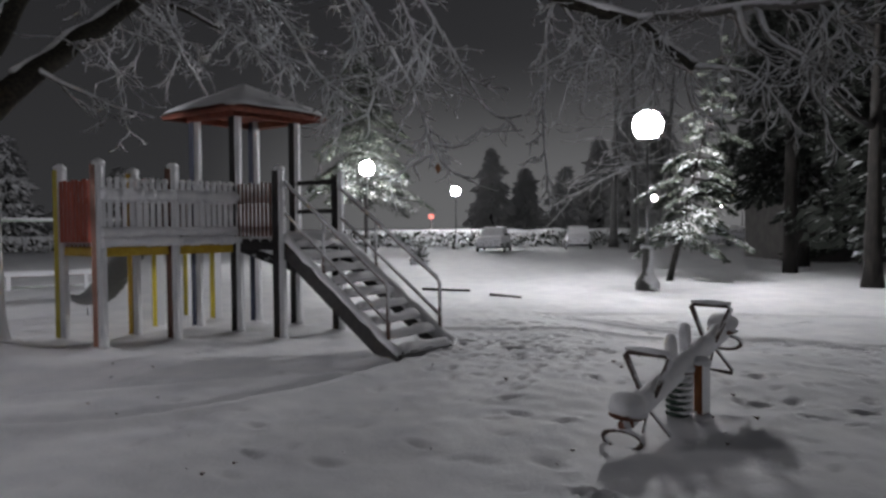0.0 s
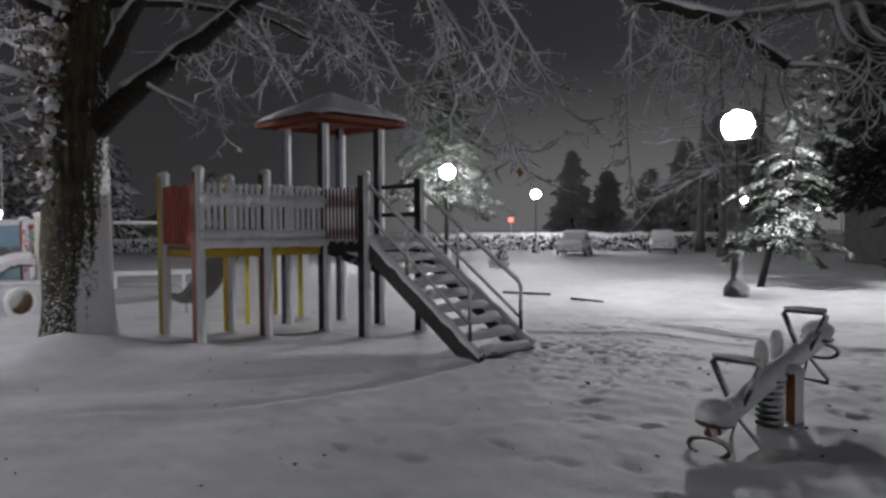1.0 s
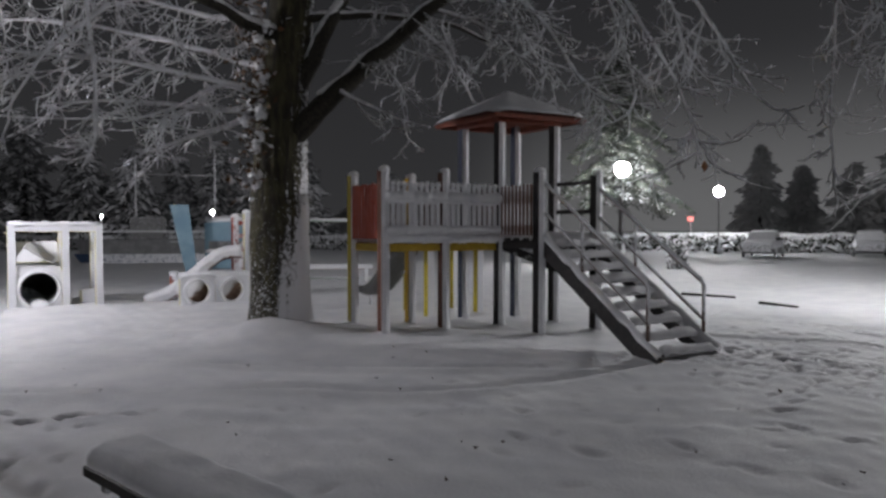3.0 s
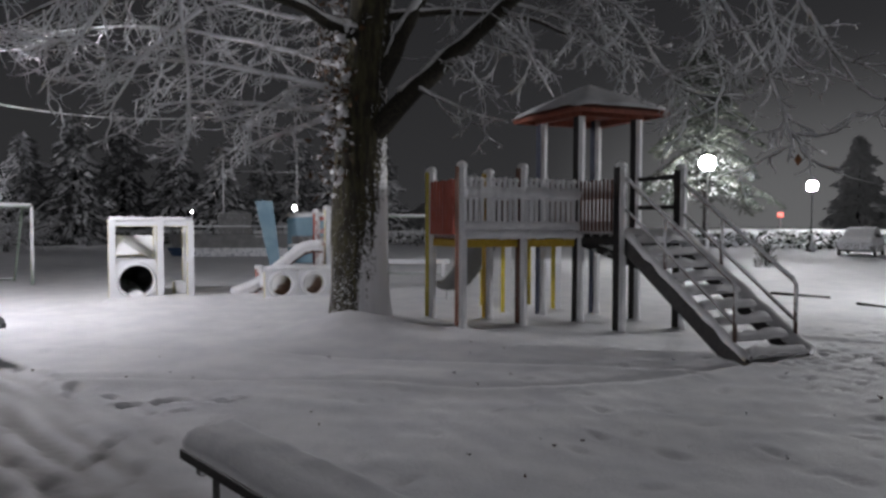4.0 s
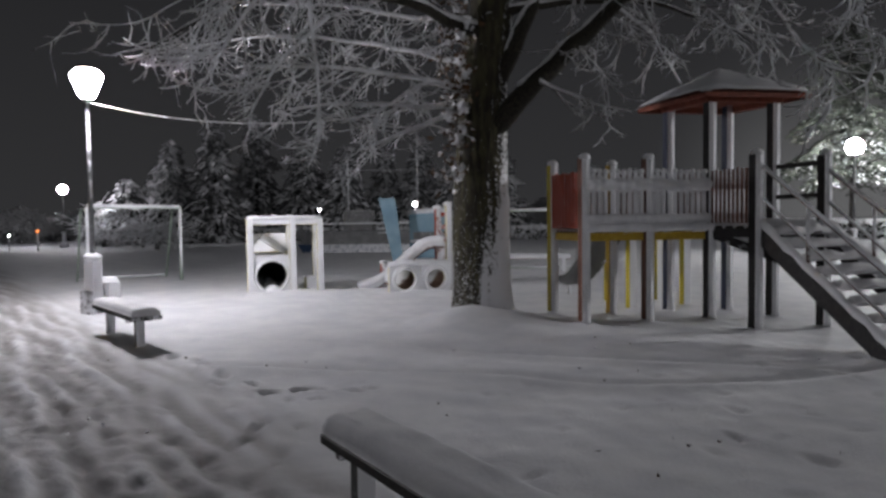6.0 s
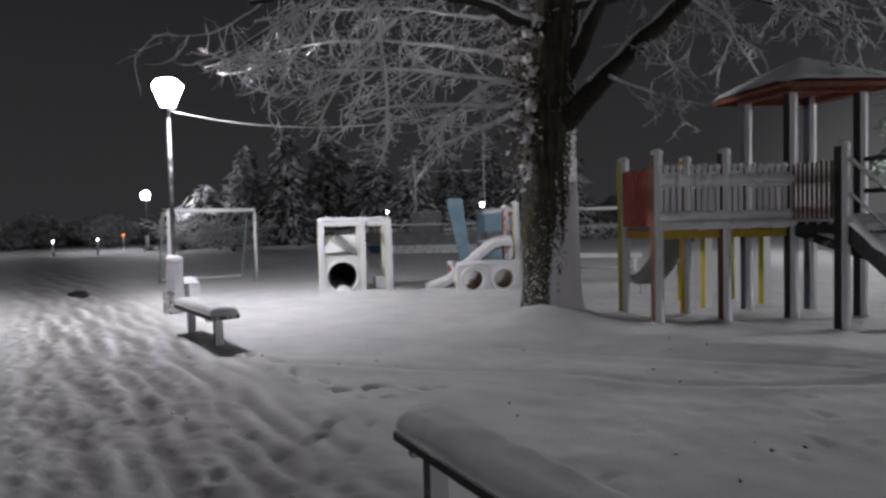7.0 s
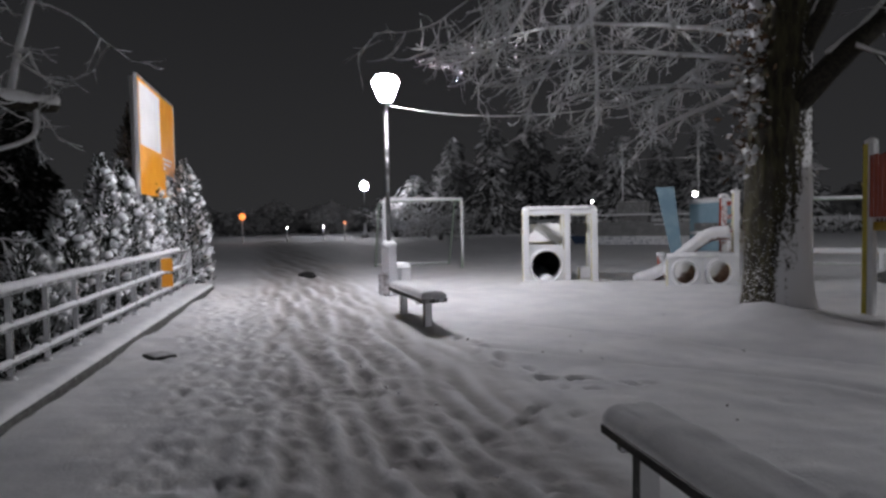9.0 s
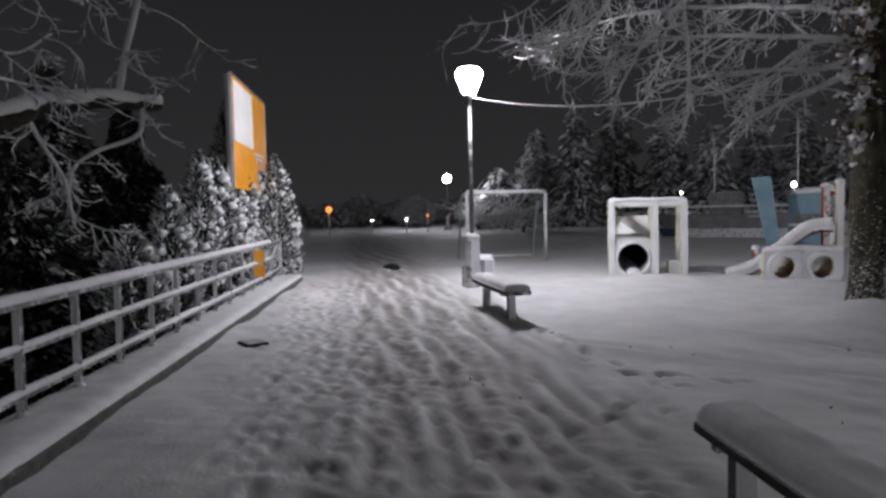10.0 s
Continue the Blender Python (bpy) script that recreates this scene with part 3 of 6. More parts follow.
    for i in range(4):
        p, q = sides[i], sides[(i + 1) % 4]
        part("fascia_board", Build().beam(corner(*p, h - 0.02, z0), corner(*q, h - 0.02, z0), 0.03, 0.07, bevel=0.005), M_ROOFWOOD, tw)
        part("top_beam", Build().beam(corner(*p, 0.58, z0 - 0.02), corner(*q, 0.58, z0 - 0.02), 0.07, 0.1, bevel=0.005), M_ROOFWOOD, tw)
        for k in range(8):
            b = Build()
            s0, s1 = k / 8, (k + 1) / 8 - 0.003
            a0, a1 = lerp(corner(*p, h, z0), (c.x, c.y, zp), s0), lerp(corner(*q, h, z0), (c.x, c.y, zp), s0)
            b0, b1 = lerp(corner(*p, h, z0), (c.x, c.y, zp), s1), lerp(corner(*q, h, z0), (c.x, c.y, zp), s1)
            up = Vector((0, 0, 0.025))
            vs = [Vector(v) for v in (a0, a1, b1, b0)]
            b.add(vs + [v + up for v in vs], [(3, 2, 1, 0), (4, 5, 6, 7), (0, 1, 5, 4), (1, 2, 6, 5), (2, 3, 7, 6), (3, 0, 4, 7)])
            part("roof_board", b, M_ROOFWOOD, tw)
    b = Build()
    n = 48
    vs, fs = [], []
    for i in range(n + 1):
        for j in range(n + 1):
            s, t = 2 * i / n - 1, 2 * j / n - 1
            e = (s ** 12 + t ** 12) ** (1 / 12)
            p = c + U * s * (h + 0.025) + V * t * (h + 0.025)
            soft = 1 - max(0, e - 0.95) / 0.07
            vs.append((p.x, p.y, z0 + 0.032 + (zp - z0 + 0.02) * max(0, 1 - e) + 0.075 * math.sqrt(max(0, soft)) + 0.012 * noise.noise(p * 3)))
    w = n + 1
    fs = [(i * w + j, (i + 1) * w + j, (i + 1) * w + j + 1, i * w + j + 1) for i in range(n) for j in range(n)]
    part("roof_snow", b.add(vs, fs, True), M_SNOW, tw, "smooth thick snow lying on the roof")
    # stairs, at a slight angle to the decks
    SA = radians(-37)
    SV, SU = Vector((-math.cos(SA), -math.sin(SA), 0)), Vector((-math.sin(SA), math.cos(SA), 0))
    E0 = at(0, -PORCH)

    def on(u, v, z=0.0):
        p = E0 + SU * u + SV * (v + 1.02)
        return Vector((p.x, p.y, z))

    top_z, steps = 1.46, 9
    v_top, v_bot = -1.06, -3.36
    def flight(v):
        return top_z * (v - v_bot) / (v_top - v_bot)
    for ui, side in ((0.06, -1), (1.06, 1)):
        s = part("stringer", Build().beam(on(ui, v_top, top_z - 0.10), on(ui, v_bot - 0.12, -0.18), 0.055, 0.27, bevel=0.01), M_BEAM_DARK, tw)
        b = Build()
        pts = [on(ui, v_top + (v_bot - v_top) * k / 14, flight(v_top + (v_bot - v_top) * k / 14) + 0.055 + 0.01 * math.sin(k * 1.9)) for k in range(15)]
        part("stringer_snow", b.tube(pts, [(0.055 if side < 0 else 0.10) + 0.01 * math.sin(k * 2.7) for k in range(15)], 8), M_SNOW, s, "ridge of snow")
        # pipe handrails
        lo, hi = on(ui, v_bot + 0.22), on(ui, v_top + 0.02)
        zb, zt = flight(v_bot + 0.22), flight(v_top)
        o = ui + side * 0.0
        part("handrail", Build().tube([on(o, v_bot + 0.20, 0.05), on(o, v_bot + 0.20, zb + 0.74), on(o, v_bot + 0.24, zb + 0.80), on(o, v_top + 0.02, zt + 0.86)], 0.025, 8), M_METAL, tw)
        part("handrail", Build().tube([on(o, v_bot + 0.20, zb + 0.30), on(o, v_top + 0.02, zt + 0.42)], 0.022, 8), M_METAL, tw)
        vm = (v_top + v_bot) / 2 + 0.28
        part("rail_post", Build().tube([on(o, vm, flight(vm) - 0.12), on(o, vm, flight(vm) + 0.83)], 0.022, 8), M_METAL, tw)
        pts = [lerp(on(o, v_bot + 0.24, zb + 0.80), on(o, v_top + 0.02, zt + 0.86), k / 20) for k in range(21)]
        part("rail_snow", Build().tube([(p[0], p[1], p[2] + 0.022) for p in pts], [0.021 + 0.007 * math.sin(k * 3.1) for k in range(21)], 6), M_SNOW, tw, "thin ridge of snow")
    for k in range(steps):
        v = v_bot + (v_top - v_bot) * (k + 0.35) / steps
        z = flight(v) + 0.02
        t = part("tread", Build().box(on(0.56, v, z), (0.94, 0.24, 0.04), 53, bevel=0.006), M_WOOD_DARK, tw)
        q = [on(0.10, v - 0.125, z + 0.02), on(1.02, v - 0.125, z + 0.02), on(1.02, v + 0.055, z + 0.02), on(0.10, v + 0.055, z + 0.02)]
        part("tread_snow", Build().slab(q, 0, 0.075, 0.07, 0.045, (14, 6), k * 3.7), M_SNOW, t, "trodden lump of snow")
    # second low deck and slide
    q = [Vector((x, y, 0)) for x, y in ((-5.65, 10.86), (-4.97, 11.62), (-5.69, 12.2), (-6.4, 11.5))]
    for i in range(4):
        part("beam", Build().beam(q[i] + Vector((0, 0, 1.30)), q[(i + 1) % 4] + Vector((0, 0, 1.30)), 0.06, 0.12), M_WOOD_YELLOW, tw)
    part("deck_snow", Build().slab([p + Vector((0, 0, 1.37)) for p in q], 0, 0.10, 0.1, 0.02), M_SNOW, tw)
    p0, p1 = Vector((-5.44, 10.1, 1.33)), Vector((-7.74, 12.26, 0.31))
    d = Vector((p1.x - p0.x, p1.y - p0.y, 0)).normalized()
    sd = Vector((-d.y, d.x, 0))
    vs, fs = [], []
    prof = [(-0.27, 0.16), (-0.25, 0.02), (-0.15, -0.04), (0.15, -0.04), (0.25, 0.02), (0.27, 0.16), (0.24, 0.16), (0.21, 0.04), (0.13, 0.0), (-0.13, 0.0), (-0.21, 0.04), (-0.24, 0.16)]
    n = 14
    for k in range(n + 1):
        t = k / n
        p = p0.lerp(p1, t)
        z = 0.28 + 1.08 * (0.5 + 0.5 * math.cos(math.pi * min(1, t * 1.12)))
        vs += [(p.x + sd.x * a, p.y + sd.y * a, z + b_) for a, b_ in prof]
    m = len(prof)
    fs = [(k * m + j, k * m + (j + 1) % m, (k + 1) * m + (j + 1) % m, (k + 1) * m + j) for k in range(n) for j in range(m)]
    part("slide_chute", Build().add(vs, fs, True), M_DARKMETAL, tw, "dark moulded slide chute")
    for k in (0.72, 0.95):
        p = p0.lerp(p1, k)
        part("slide_leg", Build().tube([(p.x, p.y, 0), (p.x, p.y, 0.3)], 0.025), M_DARKMETAL, tw)


play_tower()
ground()


# ---------------------------------------------------------------- lamps
def street_lamp(pos, mat, h=4.15, r=0.30, style="globe", group="park lamps", label=""):
    x, y = pos
    t = thing("street_lamp", (x, y, 0), label or "lit globe lamp on a dark post with a flared base", "street lamp", group)
    if style == "globe":
        part("base", Build().lathe([(0.30, -0.05), (0.30, 0.16), (0.27, 0.24), (0.22, 0.30), (0.19, 0.36), (0.15, 0.42), (0.13, 0.95), (0.15, 1.02), (0.16, 1.06), (0.05, 1.1)], (x, y, 0)), M_DARKMETAL, t)
        part("base_snow", Build().lathe([(0.17, 1.06), (0.15, 1.10), (0.055, 1.12)], (x, y, 0)), M_SNOW, t)
    else:
        part("base", Build().box((x, y, 0.47), (0.22, 0.20, 1.04), 20, bevel=0.03), M_DARKMETAL, t)
        part("base_snow", Build().ball((x, y, 1.02), 0.155, 10, 0.6, 0.2, 2), M_SNOW, t)
        part("plinth", Build().box((x - 0.03, y - 0.02, 0.22), (0.30, 0.24, 0.5), 20, bevel=0.03), M_BLACK, t)
    part("pole", Build().tube([(x, y, 1.0), (x, y, h - r * 0.9)], [0.048, 0.036], 10), M_POLE, t)
    k = 0.35 if style == "cone" else 1.05
    part("collar", Build().lathe([(r_ * k, z_) for r_, z_ in ((0.05, -0.04), (0.10, 0.0), (0.29, 0.05), (0.30, 0.08), (0.12, 0.085))], (x, y, h - r - 0.06)), M_DARKMETAL, t)
    if style == "cone":
        prof = [(0.09, -0.30), (0.14, -0.22), (0.20, -0.06), (0.25, 0.06), (0.255, 0.13), (0.19, 0.21), (0.05, 0.25)]
        part("globe", Build().lathe(prof, (x, y, h)), mat, t, "bright white tapered diffuser")
    else:
        part("globe", Build().ball((x, y, h), r, 12), mat, t, "bright white glowing globe")
    return t


street_lamp((3.95, 17.3), M_GLOBE_NEAR, 4.15, 0.36)
street_lamp((-5.12, 28.95), M_GLOBE)
street_lamp((-2.03, 48.8), M_GLOBE)
LN = (-13.02, 4.72)
street_lamp(LN, M_GLOBE_COOL, 4.12, 0.30, "cone", "park lamps", "tall lamp post with glowing tapered head and box base")
street_lamp((-53.0, 19.6), M_GLOBE_COOL)


# ---------------------------------------------------------------- the big tree
def smooth_line(pts, n):
    """Points along a Catmull-Rom line through pts."""
    p = [Vector(q) for q in pts]
    p = [p[0] * 2 - p[1]] + p + [p[-1] * 2 - p[-2]]
    out = []
    for i in range(1, len(p) - 2):
        for k in range(n):
            t = k / n
            a, b, c, d = p[i - 1], p[i], p[i + 1], p[i + 2]
            out.append(0.5 * ((2 * b) + (c - a) * t + (2 * a - 5 * b + 4 * c - d) * t * t + (3 * b - a - 3 * c + d) * t ** 3))
    out.append(p[-2])
    return out


def twig(b, r, p, d, length, rad, level, droop):
    """A smoothly sagging, hooked twig with side shoots."""
    n = (4, 6, 8)[level]
    pts, d = [Vector(p)], Vector(d).normalized()
    turn = Vector((r.gauss(0, 0.13), r.gauss(0, 0.13), 0))
    for k in range(n):
        bend = droop * (0.42 - k / n) * 6 / n
        d = (d + turn + Vector((r.gauss(0, 0.19), r.gauss(0, 0.19), r.gauss(0, 0.17) - bend))).normalized()
        pts.append(pts[-1] + d * length / n)
    b.tube(pts, [rad * (1 - 0.5 * k / n) * r.uniform(0.7, 1.45) for k in range(n + 1)], (4, 5, 6)[level])
    if level > 0:
        for k in range(r.randint(3, 6) if level > 1 else r.randint(1, 3)):
            i = r.randint(1, n)
            t = (pts[i] - pts[i - 1]).normalized()
            side = Vector((r.gauss(0, 1), r.gauss(0, 1), r.gauss(-0.1, 0.45))).normalized()
            twig(b, r, pts[i].lerp(pts[i - 1], r.random()), t * 0.8 + side * 0.75, length * r.uniform(0.32, 0.6), max(rad * 0.72, 0.0066), level - 1, droop * 0.9)


def limb(tree, name, pts, r0, r1, shoots, length, seed, droop=0.5, lean=(0, 0, 0), first=0.15, mat=None, depth=2, heap=1.12, blown=(0, 0, 1), from_=0.04, fine=0.016):
    """One limb with its snow ridge and its drooping twigs."""
    r = random.Random(seed)
    line = smooth_line(pts, 6)
    m = len(line) - 1
    rad = [r0 + (r1 - r0) * (i / m) ** 0.8 for i in range(m + 1)]
    wob = [p + Vector((noise.noise(p * 2.0), noise.noise(p * 2.0 + Vector((5, 0, 0))), noise.noise(p * 2.0 + Vector((0, 7, 0))))) * min(rad[i] * 1.0, 0.05) for i, p in enumerate(line)]
    if mat is None:
        mat = M_LIMB if r0 > 0.065 else M_TWIG
    o = part(name, Build().tube(wob, rad, 9), mat, tree)
    snow = Build()
    start = int(m * from_)
    heap = heap * (0.86 if r0 < 0.065 else 1.0)
    snow.tube([p + Vector(blown) * rad[i + start] * 0.62 * heap for i, p in enumerate(wob[start:])], [rad[i + start] * heap * (0.76 + 0.08 * math.sin(i * 0.9 + seed) + 0.05 * math.sin(i * 2.3)) for i in range(len(wob[start:]))], 7)
    part("limb_snow", snow, M_SNOW, o, "ridge of snow on the limb")
    shoots = round(shoots * 0.62)
    if shoots:
        b = Build()
        for k in range(shoots):
            i = int(m * (first + (1 - first) * (k + r.random()) / shoots))
            i = min(i, m - 1)
            t = (wob[i + 1] - wob[i]).normalized()
            d = t * 0.5 + Vector((r.gauss(0, 0.8), r.gauss(0, 0.8), r.gauss(-0.15, 0.45))) + Vector(lean)
            twig(b, r, wob[i], d, length * r.uniform(0.6, 1.3), fine, depth, droop)
        tagged(part("twig", b, M_TWIG, o, "snow-covered twigs"), kind="stuff")
    return o


def big_tree():
    tree = thing("tree", (-6.9, 8.3, 0), "large bare broadleaf tree with snow plastered on its trunk", "tree")
    base = [(-6.88, 8.09, 0.0), (-7.0, 8.23, 1.56), (-6.98, 8.24, 2.47), (-6.95, 8.26, 3.36), (-6.9, 8.3, 4.25), (-6.82, 8.35, 5.14), (-6.78, 8.39, 6.46), (-6.83, 8.35, 7.94)]
    base[0] = (base[1][0], base[1][1] - 0.02, -0.1)
    line = smooth_line(base, 16)
    m = len(line) - 1
    vs, fs, n = [], [], 56
    for i, p in enumerate(line):
        z = p.z
        rad = 0.44 + 0.08 * math.exp(-max(z, 0) / 0.25) if z < 2.9 else 0.44 - 0.05 * (z - 2.9)
        if z > 1.2:
            rad = min(rad, 0.46 - 0.035 * (z - 1.2))
        for j in range(n):
            a = 2 * math.pi * j / n
            d = Vector((math.cos(a), math.sin(a), 0))
            q = rad * (1 + 0.07 * noise.noise(Vector((d.x * 2.2, d.y * 2.2, z * 0.5))) + 0.06 * noise.noise(Vector((d.x * 7, d.y * 7, z * 1.2))) + 0.045 * noise.noise(Vector((d.x * 15, d.y * 15, z * 2.2))))
            q += 0.13 * math.exp(-max(z, 0) / 0.38) * max(0.0, d.x * 0.8 + d.y * 0.2)
            if z < 0.8:
                q *= 1 + 0.06 * math.sin(5 * a + 0.6) * (0.8 - z)
            vs.append(p + d * q)
    fs = [(i * n + j, i * n + (j + 1) % n, (i + 1) * n + (j + 1) % n, (i + 1) * n + j) for i in range(m) for j in range(n)]
    part("trunk", Build().add(vs, fs, True), M_BARK, tree, "dark mossy bark, snow driven onto one side")

    foot = Vector((line[0].x, line[0].y, 0)) + Vector((0.17, -0.02, 0))
    part("snow_drift", Build().lathe([(1.15, -0.06), (0.86, 0.02), (0.70, 0.06), (0.60, 0.11), (0.53, 0.16), (0.40, 0.20)], foot, 40), M_SNOW, tree, "drift of snow hugging the foot of the trunk")

    R = (0.5, -0.1, -0.25)
    L = (-0.5, -0.3, -0.15)
    limb(tree, "limb", [(-6.75, 8.27, 3.01), (-6.39, 8.34, 3.39), (-6.11, 8.58, 3.76), (-5.81, 8.93, 4.23), (-5.54, 9.37, 4.70), (-5.24, 10.09, 5.34), (-4.39, 10.97, 6.34), (-2.84, 10.99, 6.5), (-1.37, 9.95, 5.62)], 0.19, 0.07, 26, 1.3, 1, 0.5, R, 0.35, heap=0.92, blown=(-0.80, -0.38, 0.62), from_=0.2)
    limb(tree, "limb", [(-5.36, 9.8, 4.96), (-5.07, 10.28, 4.63), (-4.89, 10.48, 4.25), (-4.69, 10.68, 3.81)], 0.05, 0.022, 5, 0.7, 2, 0.5, R, 0.3)
    limb(tree, "limb", [(-6.67, 8.35, 4.85), (-6.08, 8.58, 4.88), (-5.59, 9.63, 5.11), (-4.97, 10.66, 5.14), (-4.11, 11.06, 4.65)], 0.075, 0.02, 14, 1.0, 3, 0.4, R, 0.4)
    limb(tree, "limb", [(-6.7, 8.32, 3.79), (-6.22, 8.4, 4.62), (-6.13, 8.66, 5.11), (-5.91, 9.16, 6.01), (-5.49, 9.91, 7.37)], 0.14, 0.06, 6, 1.2, 4, 0.5, R, 0.5)
    limb(tree, "limb", [(-4.48, 10.93, 6.25), (-3.43, 10.64, 5.0), (-2.82, 10.48, 4.07), (-2.18, 10.13, 3.28)], 0.05, 0.015, 20, 0.85, 5, 0.6, R, 0.1, fine=0.020)
    limb(tree, "limb", [(-2.92, 10.97, 6.42), (-1.87, 10.14, 4.78), (-1.28, 9.64, 3.73), (-1.01, 9.37, 3.01), (-0.83, 8.24, 2.46)], 0.05, 0.012, 22, 0.8, 6, 0.6, R, 0.1, fine=0.020)
    limb(tree, "limb", [(-1.52, 10.03, 5.68), (-0.92, 9.28, 4.52), (-0.55, 9.05, 3.86), (-0.2, 8.95, 3.21)], 0.045, 0.014, 12, 0.8, 7, 0.6, R, 0.1, fine=0.020)
    limb(tree, "limb", [(-4.69, 10.96, 6.16), (-4.14, 10.84, 5.36), (-3.64, 10.78, 4.57), (-3.27, 10.78, 4.03)], 0.045, 0.014, 16, 0.8, 8, 0.6, R, 0.1, fine=0.020)
    limb(tree, "limb", [(-2.84, 10.99, 6.41), (-2.39, 10.46, 5.29), (-2.07, 10.24, 4.44), (-1.88, 10.06, 3.73)], 0.045, 0.014, 18, 0.85, 9, 0.6, R, 0.1, fine=0.020)
    limb(tree, "limb", [(-5.97, 8.41, 3.69), (-5.75, 8.9, 3.53), (-5.51, 9.4, 3.4), (-5.21, 9.95, 3.33)], 0.035, 0.014, 8, 0.6, 10, 0.5, R, 0.1, fine=0.020)
    limb(tree, "limb", [(-5.24, 10.09, 5.34), (-4.62, 10.53, 5.17), (-4.01, 10.46, 4.69), (-3.61, 10.38, 4.17)], 0.04, 0.014, 14, 0.8, 11, 0.6, R, 0.1, fine=0.020)
    limb(tree, "limb", [(-2.37, 10.72, 6.29), (-1.49, 9.84, 5.08), (-1.18, 9.46, 4.26), (-1.06, 9.3, 3.78)], 0.04, 0.014, 14, 0.8, 12, 0.6, R, 0.1, fine=0.020)
    # the far reach over the rocker and the lamp
    limb(tree, "limb", [(-1.39, 9.05, 5.77), (-0.04, 8.71, 5.01), (0.79, 8.35, 4.44), (1.52, 7.92, 4.02), (1.87, 7.74, 3.67), (2.12, 7.56, 3.4)], 0.10, 0.06, 10, 0.9, 13, 0.5, (0.3, 0, -0.2), 0.3)
    limb(tree, "limb", [(1.52, 7.92, 4.02), (2.07, 7.58, 3.98), (2.6, 7.19, 3.96), (3.09, 6.76, 3.82), (3.6, 6.26, 3.84)], 0.06, 0.035, 16, 0.9, 14, 0.6, (0.3, 0, -0.35), 0.1)
    limb(tree, "limb", [(2.12, 7.56, 3.4), (2.43, 7.36, 3.32), (2.65, 7.17, 3.17), (2.95, 7.04, 2.74)], 0.035, 0.012, 9, 0.6, 15, 0.6, (0.2, 0, -0.2), 0.1)
    limb(tree, "limb", [(2.44, 7.24, 3.95), (2.51, 7.11, 3.58), (2.64, 7.06, 3.39)], 0.045, 0.03, 5, 0.6, 16, 0.5, (0.2, 0, -0.2), 0.2)
    limb(tree, "limb", [(2.62, 7.18, 3.94), (2.76, 7.01, 3.55), (3.0, 6.8, 3.27), (3.05, 6.78, 2.92), (3.19, 6.71, 2.7)], 0.04, 0.014, 9, 0.7, 17, 0.6, (0.2, 0, -0.2), 0.1)
    limb(tree, "limb", [(0.7, 8.46, 4.55), (0.57, 8.38, 4.17), (0.55, 8.38, 3.55), (0.53, 8.38, 2.92), (0.57, 8.38, 2.21)], 0.03, 0.012, 18, 0.45, 18, 0.7, (0, 0, -0.5), 0.1)
    limb(tree, "limb", [(0.7, 8.46, 4.55), (0.91, 8.24, 4.09), (1.16, 8.1, 3.78), (1.48, 8.03, 3.59)], 0.035, 0.012, 16, 0.6, 19, 0.6, (0, 0, -0.3), 0.1)
    limb(tree, "limb", [(1.29, 8.07, 4.27), (1.63, 7.8, 3.85), (1.81, 7.75, 3.45)], 0.03, 0.012, 12, 0.6, 20, 0.6, (0, 0, -0.3), 0.1)
    limb(tree, "limb", [(3.09, 6.76, 3.82), (3.22, 6.58, 3.53), (3.39, 6.5, 3.29)], 0.03, 0.012, 10, 0.7, 21, 0.6, (0, 0, -0.3), 0.1)
    # the low left side
    limb(tree, "limb", [(-6.89, 8.06, 4.55), (-7.01, 7.58, 4.59), (-7.12, 6.96, 4.73), (-7.5, 5.87, 4.81), (-7.84, 4.82, 4.7), (-8.16, 3.74, 4.37)], 0.11, 0.03, 27, 1.2, 22, 0.5, L, 0.15, fine=0.0135)
    limb(tree, "limb", [(-7.06, 7.92, 3.37), (-7.48, 7.04, 3.32), (-7.81, 6.13, 3.29), (-8.09, 5.32, 3.15)], 0.05, 0.014, 18, 0.9, 23, 0.4, L, 0.2, fine=0.0135)
    limb(tree, "limb", [(-7.1, 7.89, 3.33), (-7.37, 7.41, 3.09), (-7.53, 6.85, 2.89), (-7.67, 6.42, 2.68)], 0.05, 0.018, 10, 0.7, 24, 0.4, L, 0.2, fine=0.0135)
    limb(tree, "limb", [(-7.08, 8.16, 4.07), (-8.3, 7.91, 4.43), (-9.56, 7.47, 4.79), (-10.87, 6.77, 4.91), (-12.03, 6.05, 4.78)], 0.06, 0.014, 27, 1.1, 25, 0.5, L, 0.2, fine=0.0135)
    limb(tree, "limb", [(-6.96, 8.0, 3.68), (-7.57, 6.67, 3.77), (-7.9, 5.72, 3.77), (-8.24, 4.77, 3.68)], 0.05, 0.014, 24, 1.0, 26, 0.5, L, 0.15, fine=0.0135)
    limb(tree, "limb", [(-7.67, 5.37, 4.55), (-7.55, 5.35, 3.88), (-7.53, 5.38, 3.24), (-7.53, 5.38, 2.73), (-7.64, 5.24, 2.32)], 0.028, 0.012, 11, 0.6, 27, 0.5, (0, 0, -0.2), 0.2)
    limb(tree, "limb", [(-7.01, 8.22, 5.49), (-7.96, 6.84, 5.42), (-8.52, 5.58, 4.99), (-8.82, 4.61, 4.43), (-9.01, 3.85, 3.89)], 0.07, 0.014, 27, 1.1, 28, 0.5, L, 0.2, fine=0.0135)
    limb(tree, "limb", [(-7.13, 8.38, 4.84), (-8.43, 8.06, 5.06), (-9.77, 7.54, 5.42), (-11.18, 6.67, 5.53)], 0.06, 0.014, 21, 1.1, 29, 0.5, L, 0.2, fine=0.0135)
